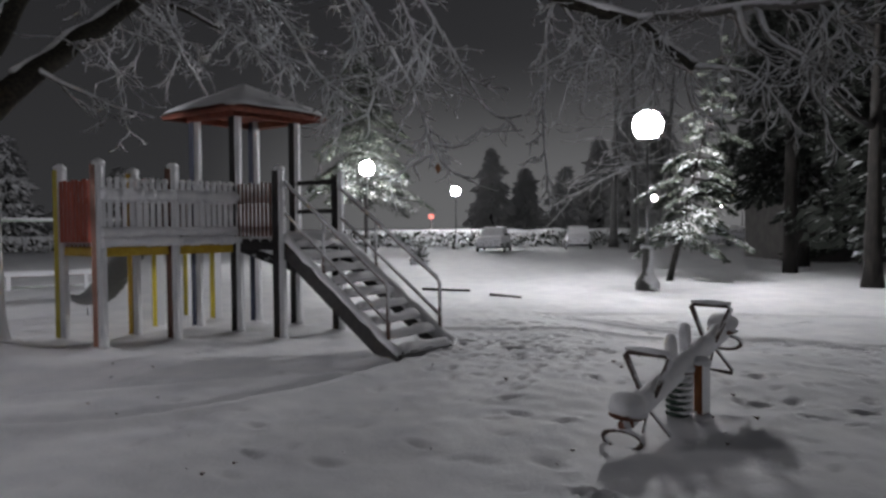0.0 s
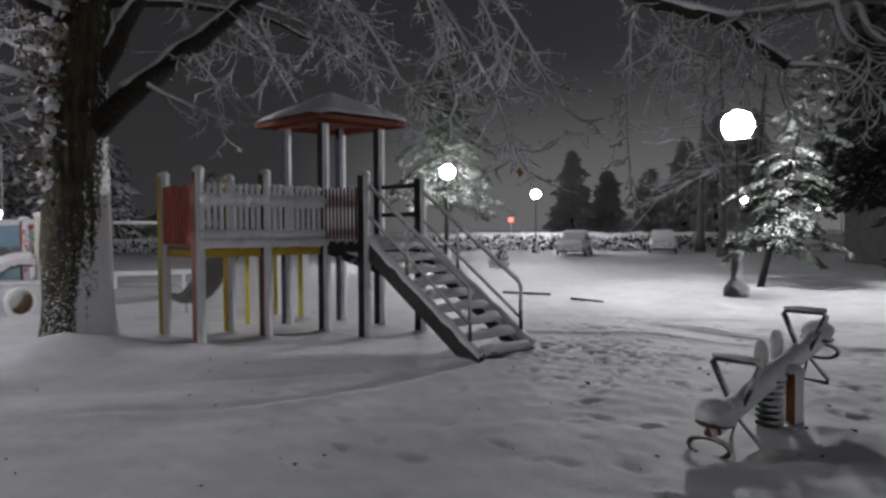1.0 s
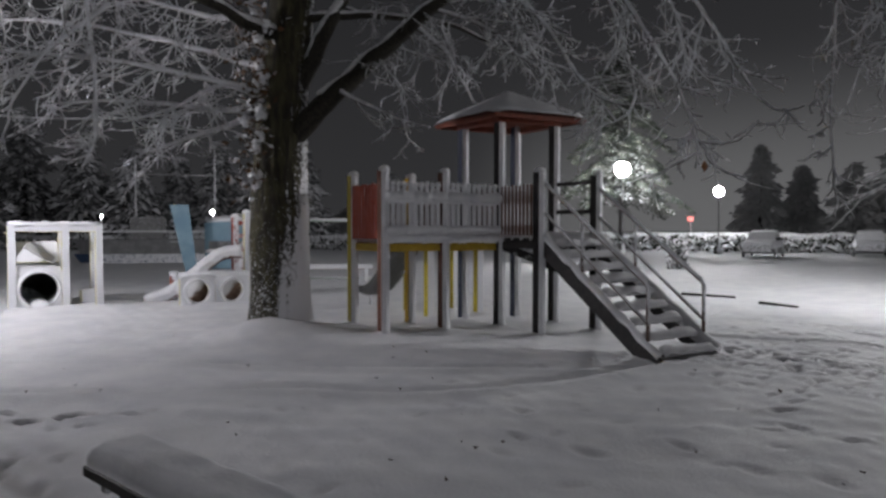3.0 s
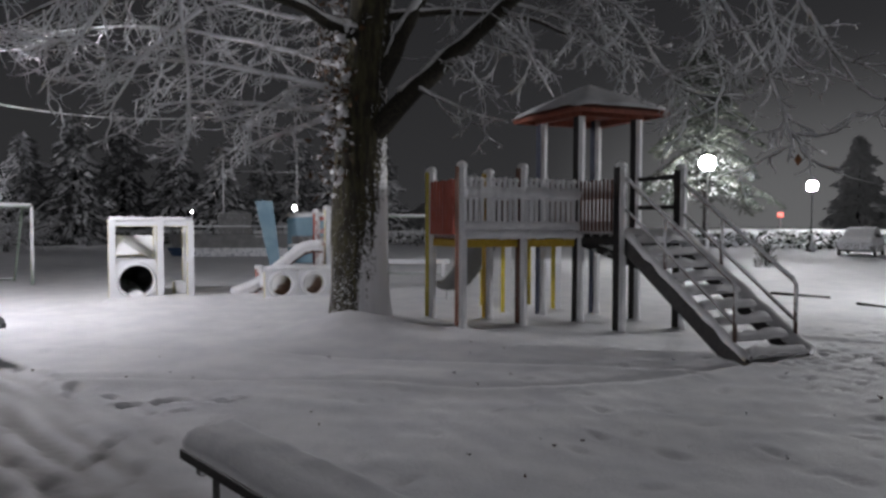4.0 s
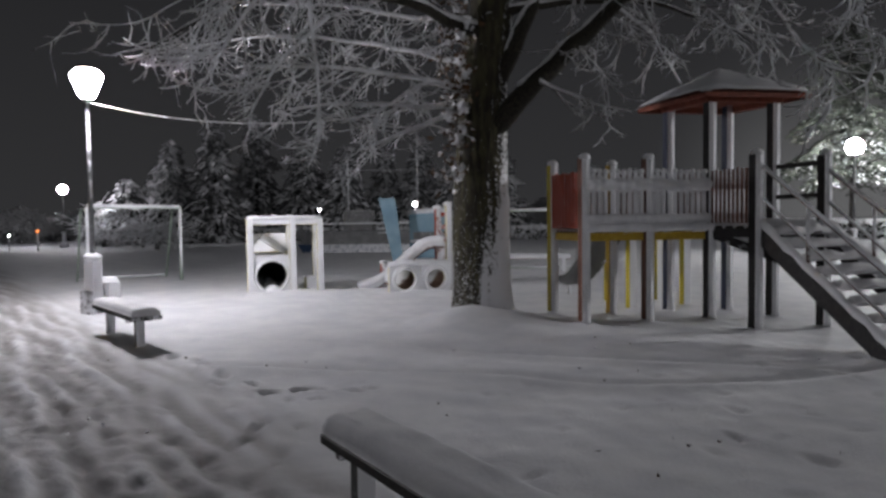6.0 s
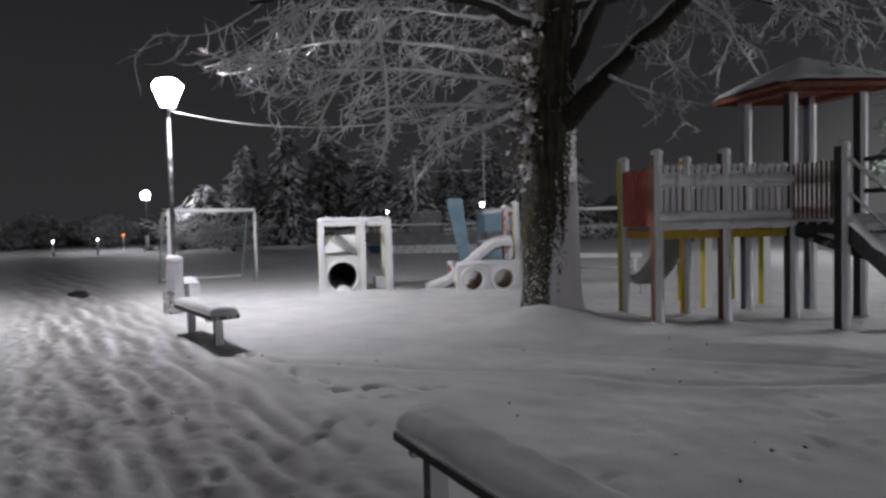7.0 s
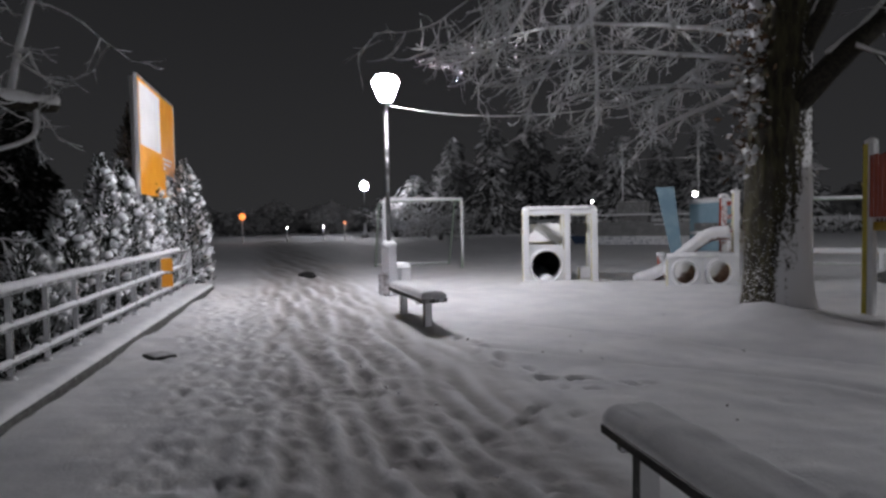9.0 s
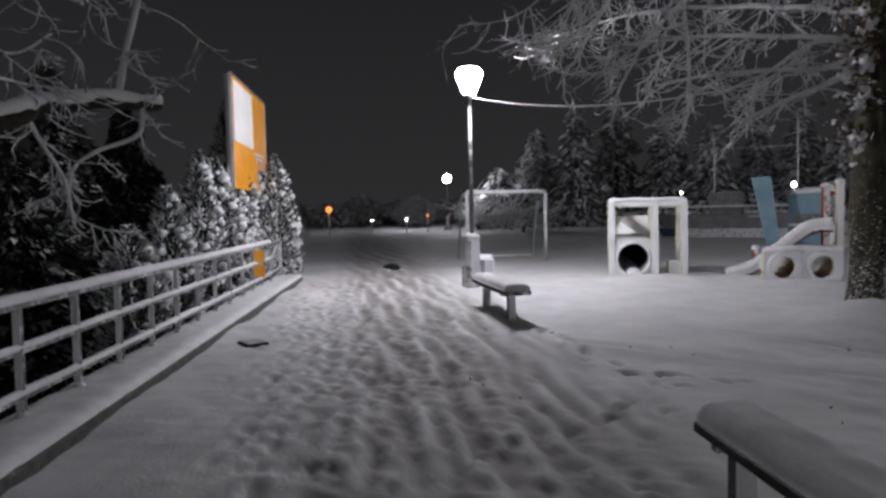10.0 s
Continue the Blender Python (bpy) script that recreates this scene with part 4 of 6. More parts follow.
    limb(tree, "limb", [(-7.03, 7.95, 3.55), (-7.17, 7.18, 3.65), (-7.36, 6.45, 3.23), (-7.63, 5.88, 2.98)], 0.035, 0.014, 13, 0.8, 30, 0.4, L, 0.2, fine=0.0135)
    limb(tree, "limb", [(-7.65, 5.71, 4.42), (-7.89, 5.09, 3.8), (-7.97, 4.81, 3.33), (-8.07, 4.66, 2.97)], 0.03, 0.012, 11, 0.7, 31, 0.4, L, 0.2, fine=0.0135)
    limb(tree, "limb", [(-7.92, 4.88, 4.66), (-8.06, 4.5, 4.1), (-8.19, 4.29, 3.77), (-8.43, 3.88, 3.75)], 0.03, 0.012, 13, 0.8, 32, 0.4, L, 0.1, fine=0.0135)
    lp, s_ = Vector((-0.83, 8.9, 2.43)), 0.07
    part("lone_leaf", Build().add([lp + Vector((0, 0, s_)), lp + Vector((s_ * 0.6, 0.01, 0)), lp - Vector((0, 0.01, s_ * 1.2)), lp + Vector((-s_ * 0.6, -0.01, 0)), lp + Vector((0, -0.02, 0))], [(0, 1, 4), (1, 2, 4), (2, 3, 4), (3, 0, 4), (3, 2, 1, 0)]), M_LEAFLONE, tree, "single brown leaf at a twig tip")
    # withered leaves and ice caught on the trunk
    r = random.Random(5)
    b = Build()
    for k in range(420):
        t = r.random()
        p = Vector((-7.12, 7.62, 2.17)).lerp(Vector((-7.01, 7.71, 5.25)), t) + Vector((r.gauss(0, 0.16), r.gauss(0, 0.16), r.gauss(0, 0.1)))
        a, c = Vector((r.gauss(0, 1), r.gauss(0, 1), r.gauss(0, 1))).normalized(), Vector((r.gauss(0, 1), r.gauss(0, 1), r.gauss(-1, 1))).normalized()
        s = r.uniform(0.04, 0.085)
        b.add([p, p + a * s + c * s * 0.5, p + c * s * 1.5, p - a * s + c * s * 0.5, p + a.cross(c) * s * 0.25 + c * s * 0.6], [(0, 1, 4), (1, 2, 4), (2, 3, 4), (3, 0, 4), (3, 2, 1, 0)])
    tagged(part("withered_leaves", b, M_LEAF, tree, "brown withered leaves with clots of snow"), kind="stuff")
    for k in range(12):
        b = Build()
        p = Vector((-7.04, 7.62, 2.26)).lerp(Vector((-6.89, 7.74, 4.82)), r.random()) + Vector((r.gauss(0, 0.07), r.gauss(0, 0.07), 0))
        b.ball(p, r.uniform(0.04, 0.075), 9, 1.3, 1.1, k)
        part("snow_clot", b, M_SNOW, tree)


big_tree()


# ---------------------------------------------------------------- benches
M_BENCH = dusted("dark_wet_planks", (0.02, 0.018, 0.017), (0.04, 0.035, 0.03), 0.05, 20, (1, 1, 1), 0.6)


def bench(p0, p1, width, h, legs, label, snow, stout):
    """A plank bench; p0, p1: the ends of its centre line."""
    a, b = Vector((p0[0], p0[1], 0)), Vector((p1[0], p1[1], 0))
    t = thing("bench", (a + b) / 2, label, "bench", "park benches")
    d = (b - a).normalized()
    s = Vector((-d.y, d.x, 0))
    z = Vector((0, 0, h))
    for k in (-1, 0, 1):
        part("plank", Build().beam(a + s * k * width / 3 + z, b + s * k * width / 3 + z, width / 3 - 0.012, 0.06, bevel=0.008), M_BENCH, t)
    e = width / 2 - 0.015
    q = [a + s * -e + z, b + s * -e + z, b + s * e + z, a + s * e + z]
    part("bench_snow", Build().slab([p + Vector((0, 0, 0.040)) for p in q], 0, snow, 0.085, 0.014, (60, 16), a.x), M_SNOW, t, "thick rounded cushion of snow")
    for f in legs:
        p = a.lerp(b, f)
        leg = part("leg", Build().box((p.x, p.y, h / 2 - 0.05), (stout, stout * 1.3, h), math.degrees(math.atan2(d.y, d.x)), bevel=0.01), M_DARKMETAL, t)
        part("bracket", Build().beam(p - s * width * 0.42 + Vector((0, 0, h - 0.05)), p + s * width * 0.42 + Vector((0, 0, h - 0.05)), 0.05, 0.05, bevel=0.006), M_RUST, leg)


bench((-3.30, 2.02), (-1.62, 1.52), 0.36, 0.40, (0.10, 0.9), "dark plank bench under a thick cushion of snow", 0.11, 0.085)
bench((-10.85, 3.98), (-8.95, 3.66), 0.40, 0.40, (0.12, 0.83), "snow-covered bench standing beside the lamp post", 0.085, 0.085)


# ---------------------------------------------------------------- spring rocker
M_RUSTPOST = dusted("rust_orange_wood", (0.22, 0.07, 0.02), (0.36, 0.12, 0.035), 0.40, 16, (1, 1, 0.3))


def rocker():
    t = thing("spring_seesaw", (1.5, 5.8, 0), "two-seat spring seesaw with pipe handles under snow", "seesaw")
    near, far = Vector((0.86, 4.95, 0.17)), Vector((2.15, 6.72, 0.53))
    d = (far - near).normalized()
    s = Vector((d.y, -d.x, 0)).normalized()
    up = Vector((0, 0, 1))
    part("beam", Build().beam(near - d * 0.05, far + d * 0.05, 0.11, 0.10, bevel=0.02), M_WOOD_BROWN, t)
    n = 22
    pts = [near.lerp(far, k / n) + up * 0.075 for k in range(n + 1)]
    part("beam_snow", Build().tube(pts, [0.075 + 0.012 * math.sin(k * 1.3) for k in range(n + 1)], 9), M_SNOW, t, "ridge of snow")
    c = Vector((1.49, 5.86, 0))
    spring = Build()
    coil = [(c.x + 0.10 * math.cos(a * 0.6), c.y + 0.10 * math.sin(a * 0.6), -0.05 + 0.40 * a / 76) for a in range(77)]
    part("spring", spring.tube(coil, 0.021, 7), M_GREEN, t, "dark green coil spring")
    part("spring_core", Build().tube([(c.x, c.y, -0.05), (c.x, c.y, 0.36)], 0.082, 12), M_BLACK, t)
    part("spring_plate", Build().lathe([(0.12, 0.34), (0.13, 0.36), (0.13, 0.39), (0.10, 0.40)], (c.x, c.y, 0)), M_RUST, t)
    p = Vector((1.70, 5.90, 0))
    part("stop_post", Build().box((p.x, p.y, 0.19), (0.11, 0.09, 0.46), 35, bevel=0.012), M_RUSTPOST, t, "rust-orange stop post")
    part("post_snow", Build().ball((p.x, p.y, 0.43), 0.085, 8, 0.55, 0.2, 3), M_SNOW, t)
    for e, sgn in ((near, 1), (far, -1)):
        seat = e + d * sgn * -0.02
        part("seat", Build().ball(seat + up * 0.05, 0.150, 10, 0.28), M_WOOD_BROWN, t, "small round seat")
        part("seat_snow", Build().ball(seat + up * 0.12, 0.150, 14, 0.70, 0.14, sgn), M_SNOW, t, "mound of snow on the seat")
        # handle: an upturned triangle of pipe
        h = e + d * sgn * 0.36
        top, low = h + up * 0.40 + d * sgn * -0.02, h + up * 0.06
        w = 0.185
        tri = [low - s * 0.05, top - s * w - up * 0.03, top - s * (w - 0.03), top + s * (w - 0.03), top + s * w - up * 0.03, low + s * 0.05]
        part("handle", Build().tube(tri, 0.025, 8, True), M_RUST, t, "bent steel pipe handle")
        part("handle_snow", Build().tube([top - s * w + up * 0.02, top + up * 0.028, top + s * w + up * 0.02], [0.018, 0.024, 0.018], 7), M_SNOW, t)
        # footrest: a rounded loop under the handle
        f = e + d * sgn * 0.30 - up * 0.02
        loop = [f + s * 0.02, f + s * 0.20 - up * 0.20 + d * sgn * 0.02, f + s * 0.19 - up * 0.235, f - s * 0.02 - up * 0.22]
        part("footrest", Build().tube(loop, 0.019, 8, True), M_RUST, t)
        # end loop below the seat
        g = e - d * sgn * 0.13 - up * 0.05
        ring = [g + s * 0.155 * math.cos(a) + up * (0.07 * math.sin(a) - 0.05) for a in [2 * math.pi * k / 16 for k in range(16)]]
        part("bumper_loop", Build().tube(ring, 0.019, 8, True), M_RUST, t)
        part("bumper_block", Build().ball(e - d * sgn * 0.10 - up * 0.01, 0.05, 8), M_WOOD_BROWN, t)
    # two short upright grips at the middle
    for k, z in ((0.50, 0.34), (0.66, 0.34)):
        q = near.lerp(far, k) - s * 0.10
        part("upright", Build().tube([q + up * 0.02, q + up * z * 0.35, q + up * z * 0.7, q + up * z * 0.9, q + up * z * 0.98], [0.045, 0.055, 0.057, 0.042, 0.015], 12), M_SNOW, t, "snow-caked short upright")


rocker()


# ---------------------------------------------------------------- play cube
def ring_panel(b, c, ux, w, h, r, th, n=24):
    """An upright board w x h with a round hole of radius r; c: its middle, ux: its level axis."""
    ux = Vector(ux).normalized()
    nz = Vector((0, 0, 1))
    ny = ux.cross(nz)
    vs, fs = [], []
    for side in (-1, 1):
        for k in range(n):
            a = 2 * math.pi * (k + 0.5) / n
            ca, sa = math.cos(a), math.sin(a)
            q = 1 / max(abs(ca) / (w / 2), abs(sa) / (h / 2))
            vs.append(Vector(c) + ux * ca * r + nz * sa * r + ny * side * th / 2)
            vs.append(Vector(c) + ux * ca * q + nz * sa * q + ny * side * th / 2)
    m = 2 * n
    for k in range(n):
        i, j = 2 * k, 2 * ((k + 1) % n)
        fs += [(i, i + 1, j + 1, j), (m + j, m + j + 1, m + i + 1, m + i), (j, m + j, m + i, i), (i + 1, m + i + 1, m + j + 1, j + 1)]
    return b.add(vs, fs)


def play_cube():
    t = thing("climbing_cube", (-13.2, 9.0, 0), "cream-painted wooden climbing cube plastered with snow", "climbing frame")
    a, c = Vector((-13.25, 8.15, 0)), Vector((-12.52, 9.50, 0))
    d = (c - a).normalized()
    nrm = Vector((-0.835, 0.55, 0))     # away from the path
    deg = math.degrees(math.atan2(d.y, d.x))
    H, m, dep = 1.70, 0.60, 1.0
    L = (c - a).length
    mid = a.lerp(c, m)
    for p in (a, mid, c, a + nrm * dep, mid + nrm * dep, c + nrm * dep):
        part("post", Build().box((p.x, p.y, H / 2 - 0.03), (0.13, 0.13, H + 0.06), deg, bevel=0.02), M_WHITE, t)
    for p, q in ((a, c), (a + nrm * dep, c + nrm * dep), (a, a + nrm * dep), (c, c + nrm * dep), (mid, mid + nrm * dep)):
        bar = part("top_bar", Build().beam(p + Vector((0, 0, H - 0.09)), q + Vector((0, 0, H - 0.09)), 0.09, 0.12, bevel=0.015), M_WHITE, t)
        pts = [p.lerp(q, k / 12) + Vector((0, 0, H - 0.0)) for k in range(13)]
        part("bar_snow", Build().tube(pts, [0.06 + 0.008 * math.sin(k * 2.1 + p.x) for k in range(13)], 8), M_SNOW, bar, "ridge of snow")
    w = L * m - 0.10
    cc = a.lerp(mid, 0.5) + Vector((0, 0, 0.42))
    part("hole_panel", ring_panel(Build(), cc, d, w, 0.92, 0.33, 0.05), M_WHITE, t, "white board with a round crawl hole")
    part("hole_panel", ring_panel(Build(), cc + nrm * dep, d, w, 0.92, 0.33, 0.05), M_WHITE, t)
    rim = [cc - nrm * 0.035 + (d * math.cos(k * math.pi / 12) + Vector((0, 0, 1)) * math.sin(k * math.pi / 12)) * 0.36 for k in range(24)]
    part("hole_rim", Build().tube(rim, 0.03, 7, True), M_SNOW, t)
    n = 20
    vs = [cc + nrm * (0.03 + (dep - 0.06) * e) + (d * math.cos(2 * math.pi * k / n) + Vector((0, 0, 1)) * math.sin(2 * math.pi * k / n)) * q for q in (0.335, 0.355) for e in (0, 1) for k in range(n)]
    fs = []
    for k in range(n):
        j = (k + 1) % n
        fs += [(k, j, n + j, n + k), (2 * n + j, 2 * n + k, 3 * n + k, 3 * n + j), (k, 2 * n + k, 2 * n + j, j), (n + j, 3 * n + j, 3 * n + k, n + k)]
    # end disc added to block light, so that the hole looks dark
    fs.append(tuple(range(n, 2 * n)))
    part("crawl_pipe", Build().add(vs, fs, True), M_DARKMETAL, t, "dark concrete crawl pipe")
    part("pipe_snow", Build().tube([cc + nrm * 0.02 - Vector((0, 0, 0.40)), cc + nrm * 0.5 - Vector((0, 0, 0.39)), cc + nrm * 0.95 - Vector((0, 0, 0.40))], 0.19, 12), M_SNOW, t, "snow blown into the crawl pipe")
    # slanting board behind the upper window, its shadow gap drawn as a dark bar
    p, q = a.lerp(mid, 0.10) + nrm * 0.95, a.lerp(mid, 0.92) + nrm * 0.95
    b = Build().beam((p + q) / 2 + Vector((0, 0, 0.92)) - nrm * 0.1, (p + q) / 2 + Vector((0, 0, 1.34)) + nrm * 0.25, (q - p).length, 0.04)
    part("sloping_board", b, M_WHITE, t)
    part("shadow_gap_bar", Build().beam(a.lerp(mid, 0.28) + nrm * 0.6 + Vector((0, 0, 1.30)), a.lerp(mid, 0.85) + nrm * 0.6 + Vector((0, 0, 0.93)), 0.04, 0.16, bevel=0.01), M_DARKMETAL, t)
    part("side_board", Build().beam(c + nrm * dep * 0.98 + Vector((0, 0, 0.5)) - d * 0.22, c + nrm * dep * 0.98 + Vector((0, 0, 1.5)) - d * 0.22, 0.05, 0.14), M_WHITE, t)
    part("floor_step", Build().box((c + nrm * 0.9 - d * 0.14 + Vector((0, 0, 0.16))), (0.25, 0.3, 0.34), deg, bevel=0.03), M_WHITE, t)
    q = [a - d * 0.2 - nrm * 0.35, c + d * 0.15 - nrm * 0.25, c + d * 0.1 + nrm * 0.2, a - d * 0.2 + nrm * 0.2]
    part("snow_bank", Build().slab([v + Vector((0, 0, -0.02)) for v in q], 0, 0.10, 0.3, 0.03, (26, 12), 2), M_SNOW, t, "low bank of drifted snow")


play_cube()


# ---------------------------------------------------------------- tyre-hole wall with its small slide
M_DRUM = dusted("rusted_drum", (0.16, 0.09, 0.065), (0.30, 0.2, 0.15), 0.40, 8, (1, 1, 1), 0.8, (-0.1, -0.7, 0.7), 0, 4.0)


def tyre_wall():
    t = thing("small_slide", (-10.9, 10.9, 0), "low white wall with two round holes and a snowy slide", "slide")
    a, c = Vector((-10.95, 10.11, 0.0)), Vector((-10.27, 11.4, 0.0))
    a.z = c.z = 0
    d = (c - a).normalized()
    nrm = Vector((-d.y, d.x, 0))
    L = (c - a).length
    w = L / 2
    for k in (0, 1):
        cc = a + d * w * (k + 0.5) + Vector((0, 0, 0.31))
        part("hole_panel", ring_panel(Build(), cc, d, w - 0.004, 0.68, 0.235, 0.09), M_WHITE, t)
        rim = [cc - nrm * 0.055 + (d * math.cos(q * math.pi / 12) + Vector((0, 0, 1)) * math.sin(q * math.pi / 12)) * 0.265 for q in range(24)]
        part("tyre_rim", Build().tube(rim, 0.045, 8, True), M_SNOW, t, "raised round rim caked with snow")
        part("inner_drum", Build().tube([cc + nrm * 0.12, cc + nrm * 0.65], 0.26, 16), M_DRUM, t, "rust-brown drum behind the hole")
    part("wall_snow", Build().tube([a + Vector((0, 0, 0.66)), a.lerp(c, 0.5) + Vector((0, 0, 0.67)), c + Vector((0, 0, 0.66))], [0.06, 0.07, 0.06], 8), M_SNOW, t)
    top, low = Vector((-10.89, 11.93, 1.1)), Vector((-12.38, 10.52, 0.01))
    line = smooth_line([low, (-12.02, 10.89, 0.18), (-11.63, 11.27, 0.6), (-11.24, 11.63, 1.02), top], 5)
    part("chute_snow", Build().tube([p + Vector((0, 0, 0.05)) for p in line], 0.12, 9), M_SNOW, t, "slide chute filled with snow")
    part("chute", Build().tube([p - Vector((0, 0, 0.04)) for p in line], 0.10, 8), M_WOOD_BROWN, t)
    for x, y0, y1, mt in ((1338, 437, 492, M_WOOD_RED), (1462, 330, 500, M_WOOD_RED), (1486, 322, 500, M_WHITE)):
        p = P_AT[x]
        part("post", Build().box((p[0], p[1], p[2] / 2), (0.13, 0.13, p[2]), 60, bevel=0.015), mt, t)
        part("post_snow", Build().ball((p[0], p[1], p[2] + 0.02), 0.10, 8, 0.7, 0.2, x), M_SNOW, t)
    p, q = Vector(P_AT[1462]), Vector(P_AT[1486])
    for z in (1.15, 1.45, 1.75):
        part("rung", Build().beam((p.x, p.y, z), (q.x, q.y, z), 0.05, 0.10), M_WOOD_RED, t)
    part("back_board", Build().beam((p.x - 0.3, p.y + 0.3, 0.9), (q.x, q.y + 0.35, 0.9), 0.04, 0.5), M_WOOD_BROWN, t)
    for k in range(3):
        f = low.lerp(line[6], k / 3)
        part("foot", Build().tube([(f.x, f.y, -0.05), (f.x, f.y, f.z)], 0.03, 6), M_RUST, t)


P_AT = {1338: (-12.03, 11.02, 0.59), 1462: (-11.19, 12.07, 1.9), 1486: (-10.99, 12.23, 1.99)}
tyre_wall()


# ---------------------------------------------------------------- fence, kerb, sign
M_KERB = dusted("snowy_concrete_kerb", (0.07, 0.068, 0.065), (0.12, 0.118, 0.115), 0.08, 14, (1, 1, 1), 0.9, (0.0, -0.2, 1.0))


def railing():
    t = thing("railing", FENCE_A, "white-grey steel railing with thick snow on its bars", "railing")
    z0 = 0.12
    step = (FENCE_B - FENCE_A).length / 7
    n0, n1 = -3, 11
    first, last = FENCE_A + FENCE_D * step * n0, FENCE_A + FENCE_D * step * n1
    for k in range(n0, n1 + 1):
        p = FENCE_A + FENCE_D * step * k
        o = part("post", Build().box((p.x, p.y, z0 + 0.40), (0.05, 0.05, 0.86), 163, bevel=0.006), M_GREYMETAL, t)
        part("post_foot", Build().lathe([(0.10, z0 - 0.05), (0.075, z0 + 0.0), (0.05, z0 + 0.04), (0.03, z0 + 0.07)], (p.x, p.y, 0), 10), M_SNOW, o, "heap of snow at the post")
    for z, w, h, sn in ((0.95, 0.07, 0.05, 0.055), (0.62, 0.05, 0.04, 0.036), (0.29, 0.05, 0.04, 0.036)):
        bar = part("rail", Build().beam((first.x, first.y, z), (last.x, last.y, z), w, h, bevel=0.006), M_GREYMETAL, t)
        m = 90
        pts = [first.lerp(last, k / m) for k in range(m + 1)]
        rad = [sn * (0.85 + 0.18 * noise.noise(Vector((k * 0.23, z * 9, 0)))) for k in range(m + 1)]
        part("rail_snow", Build().tube([(p.x, p.y, z + h / 2 + rad[k] * 0.45) for k, p in enumerate(pts)], rad, 8), M_SNOW, bar, "thick ridge of snow")
    # short return at the end
    e = Vector((-16.95, 1.47, 0.05))
    for z in (0.92, 0.62, 0.3):
        part("rail", Build().beam((last.x, last.y, z), (e.x, e.y, z), 0.05, 0.05), M_GREYMETAL, t)
    part("post", Build().box((e.x, e.y, 0.45), (0.07, 0.07, 1.0), 163, bevel=0.01), M_GREYMETAL, t)
    part("brace", Build().beam((last.x, last.y, 0.55), (e.x, e.y, 0.98), 0.05, 0.05), M_GREYMETAL, t)
    plate = FENCE_A + FENCE_D * step * 9.3
    for z in (0.78, 0.5):
        part("marker_plate", Build().box((plate.x + 0.02, plate.y + 0.06, z), (0.22, 0.02, 0.24), 105, bevel=0.004), M_ORANGE, t, "small yellow marker plate")
    # kerb under it
    s = Vector((FENCE_D.y, -FENCE_D.x, 0))
    if s.y < 0:
        s = -s
    kerb_a, kerb_b = FENCE_A - FENCE_D * 4 + s * 0.13, FENCE_A + FENCE_D * 11.2 + s * 0.13
    kb = Build().beam((kerb_a.x, kerb_a.y, -0.045), (kerb_b.x, kerb_b.y, -0.045), 0.62, 0.28, bevel=0.03)
    kerb = tagged(kb.ob("kerb", M_KERB), "raised concrete kerb under snow below the railing", "kerb", kind="structure")
    q = [kerb_a - s * 0.31, kerb_b - s * 0.31, kerb_b + s * 0.29, kerb_a + s * 0.29]
    part("kerb_snow", Build().slab([Vector((p.x, p.y, 0.098)) for p in q], 0, 0.055, 0.10, 0.02, (160, 8), 1), M_SNOW, kerb, "even layer of snow")


railing()


M_PAPER = dusted("white_sign_paint", (0.74, 0.74, 0.74), (0.80, 0.80, 0.80), 0.0, 3)


def sign_board():
    a, c = Vector((-14.85, 0.33, 0)), Vector((-18.67, 1.38, 0))
    d = (c - a).normalized()
    nrm = Vector((d.y, -d.x, 0))
    if nrm.y < 0:
        nrm = -nrm
    t = thing("sign_board", a, "large orange sign panel on steel posts, snow-dusted", "sign")
    deg = math.degrees(math.atan2(d.y, d.x))
    z0, z1 = 2.10, 4.37
    mid = a.lerp(c, 0.5)
    L = (c - a).length
    part("panel", Build().box((mid.x, mid.y, (z0 + z1) / 2), (L, 0.05, z1 - z0), deg, bevel=0.008), M_ORANGE, t, "orange painted panel")
    w = a.lerp(c, 0.29) + nrm * 0.032
    part("white_field", Build().box((w.x, w.y, 3.68), (L * 0.52, 0.008, 1.22), deg), M_PAPER, t, "white rectangular field")
    w = a.lerp(c, 0.80) + nrm * 0.032
    part("grey_mark", Build().box((w.x, w.y, 2.42), (L * 0.24, 0.008, 0.42), deg), M_DARKMETAL, t, "small grey block")
    for z, f, l in ((2.98, 0.75, 0.3), (2.88, 0.75, 0.22)):
        w = a.lerp(c, f) + nrm * 0.031
        part("print_bar", Build().box((w.x, w.y, z), (L * l, 0.006, 0.05), deg), M_PAPER, t)
    for p, q in ((a, (z0, z1)), (c, (z0, z1))):
        part("frame_edge", Build().box((p.x, p.y, (z0 + z1) / 2), (0.035, 0.07, z1 - z0 + 0.03), deg, bevel=0.008), M_GREYMETAL, t)
    part("frame_edge", Build().beam((a.x, a.y, z1 + 0.02), (c.x, c.y, z1 + 0.02), 0.07, 0.04), M_GREYMETAL, t)
    for f in (0.03, 0.97):
        p = a.lerp(c, f) - nrm * 0.08
        part("post", Build().tube([(p.x, p.y, -1.2), (p.x, p.y, z1)], 0.055, 10), M_GREYMETAL, t)


sign_board()


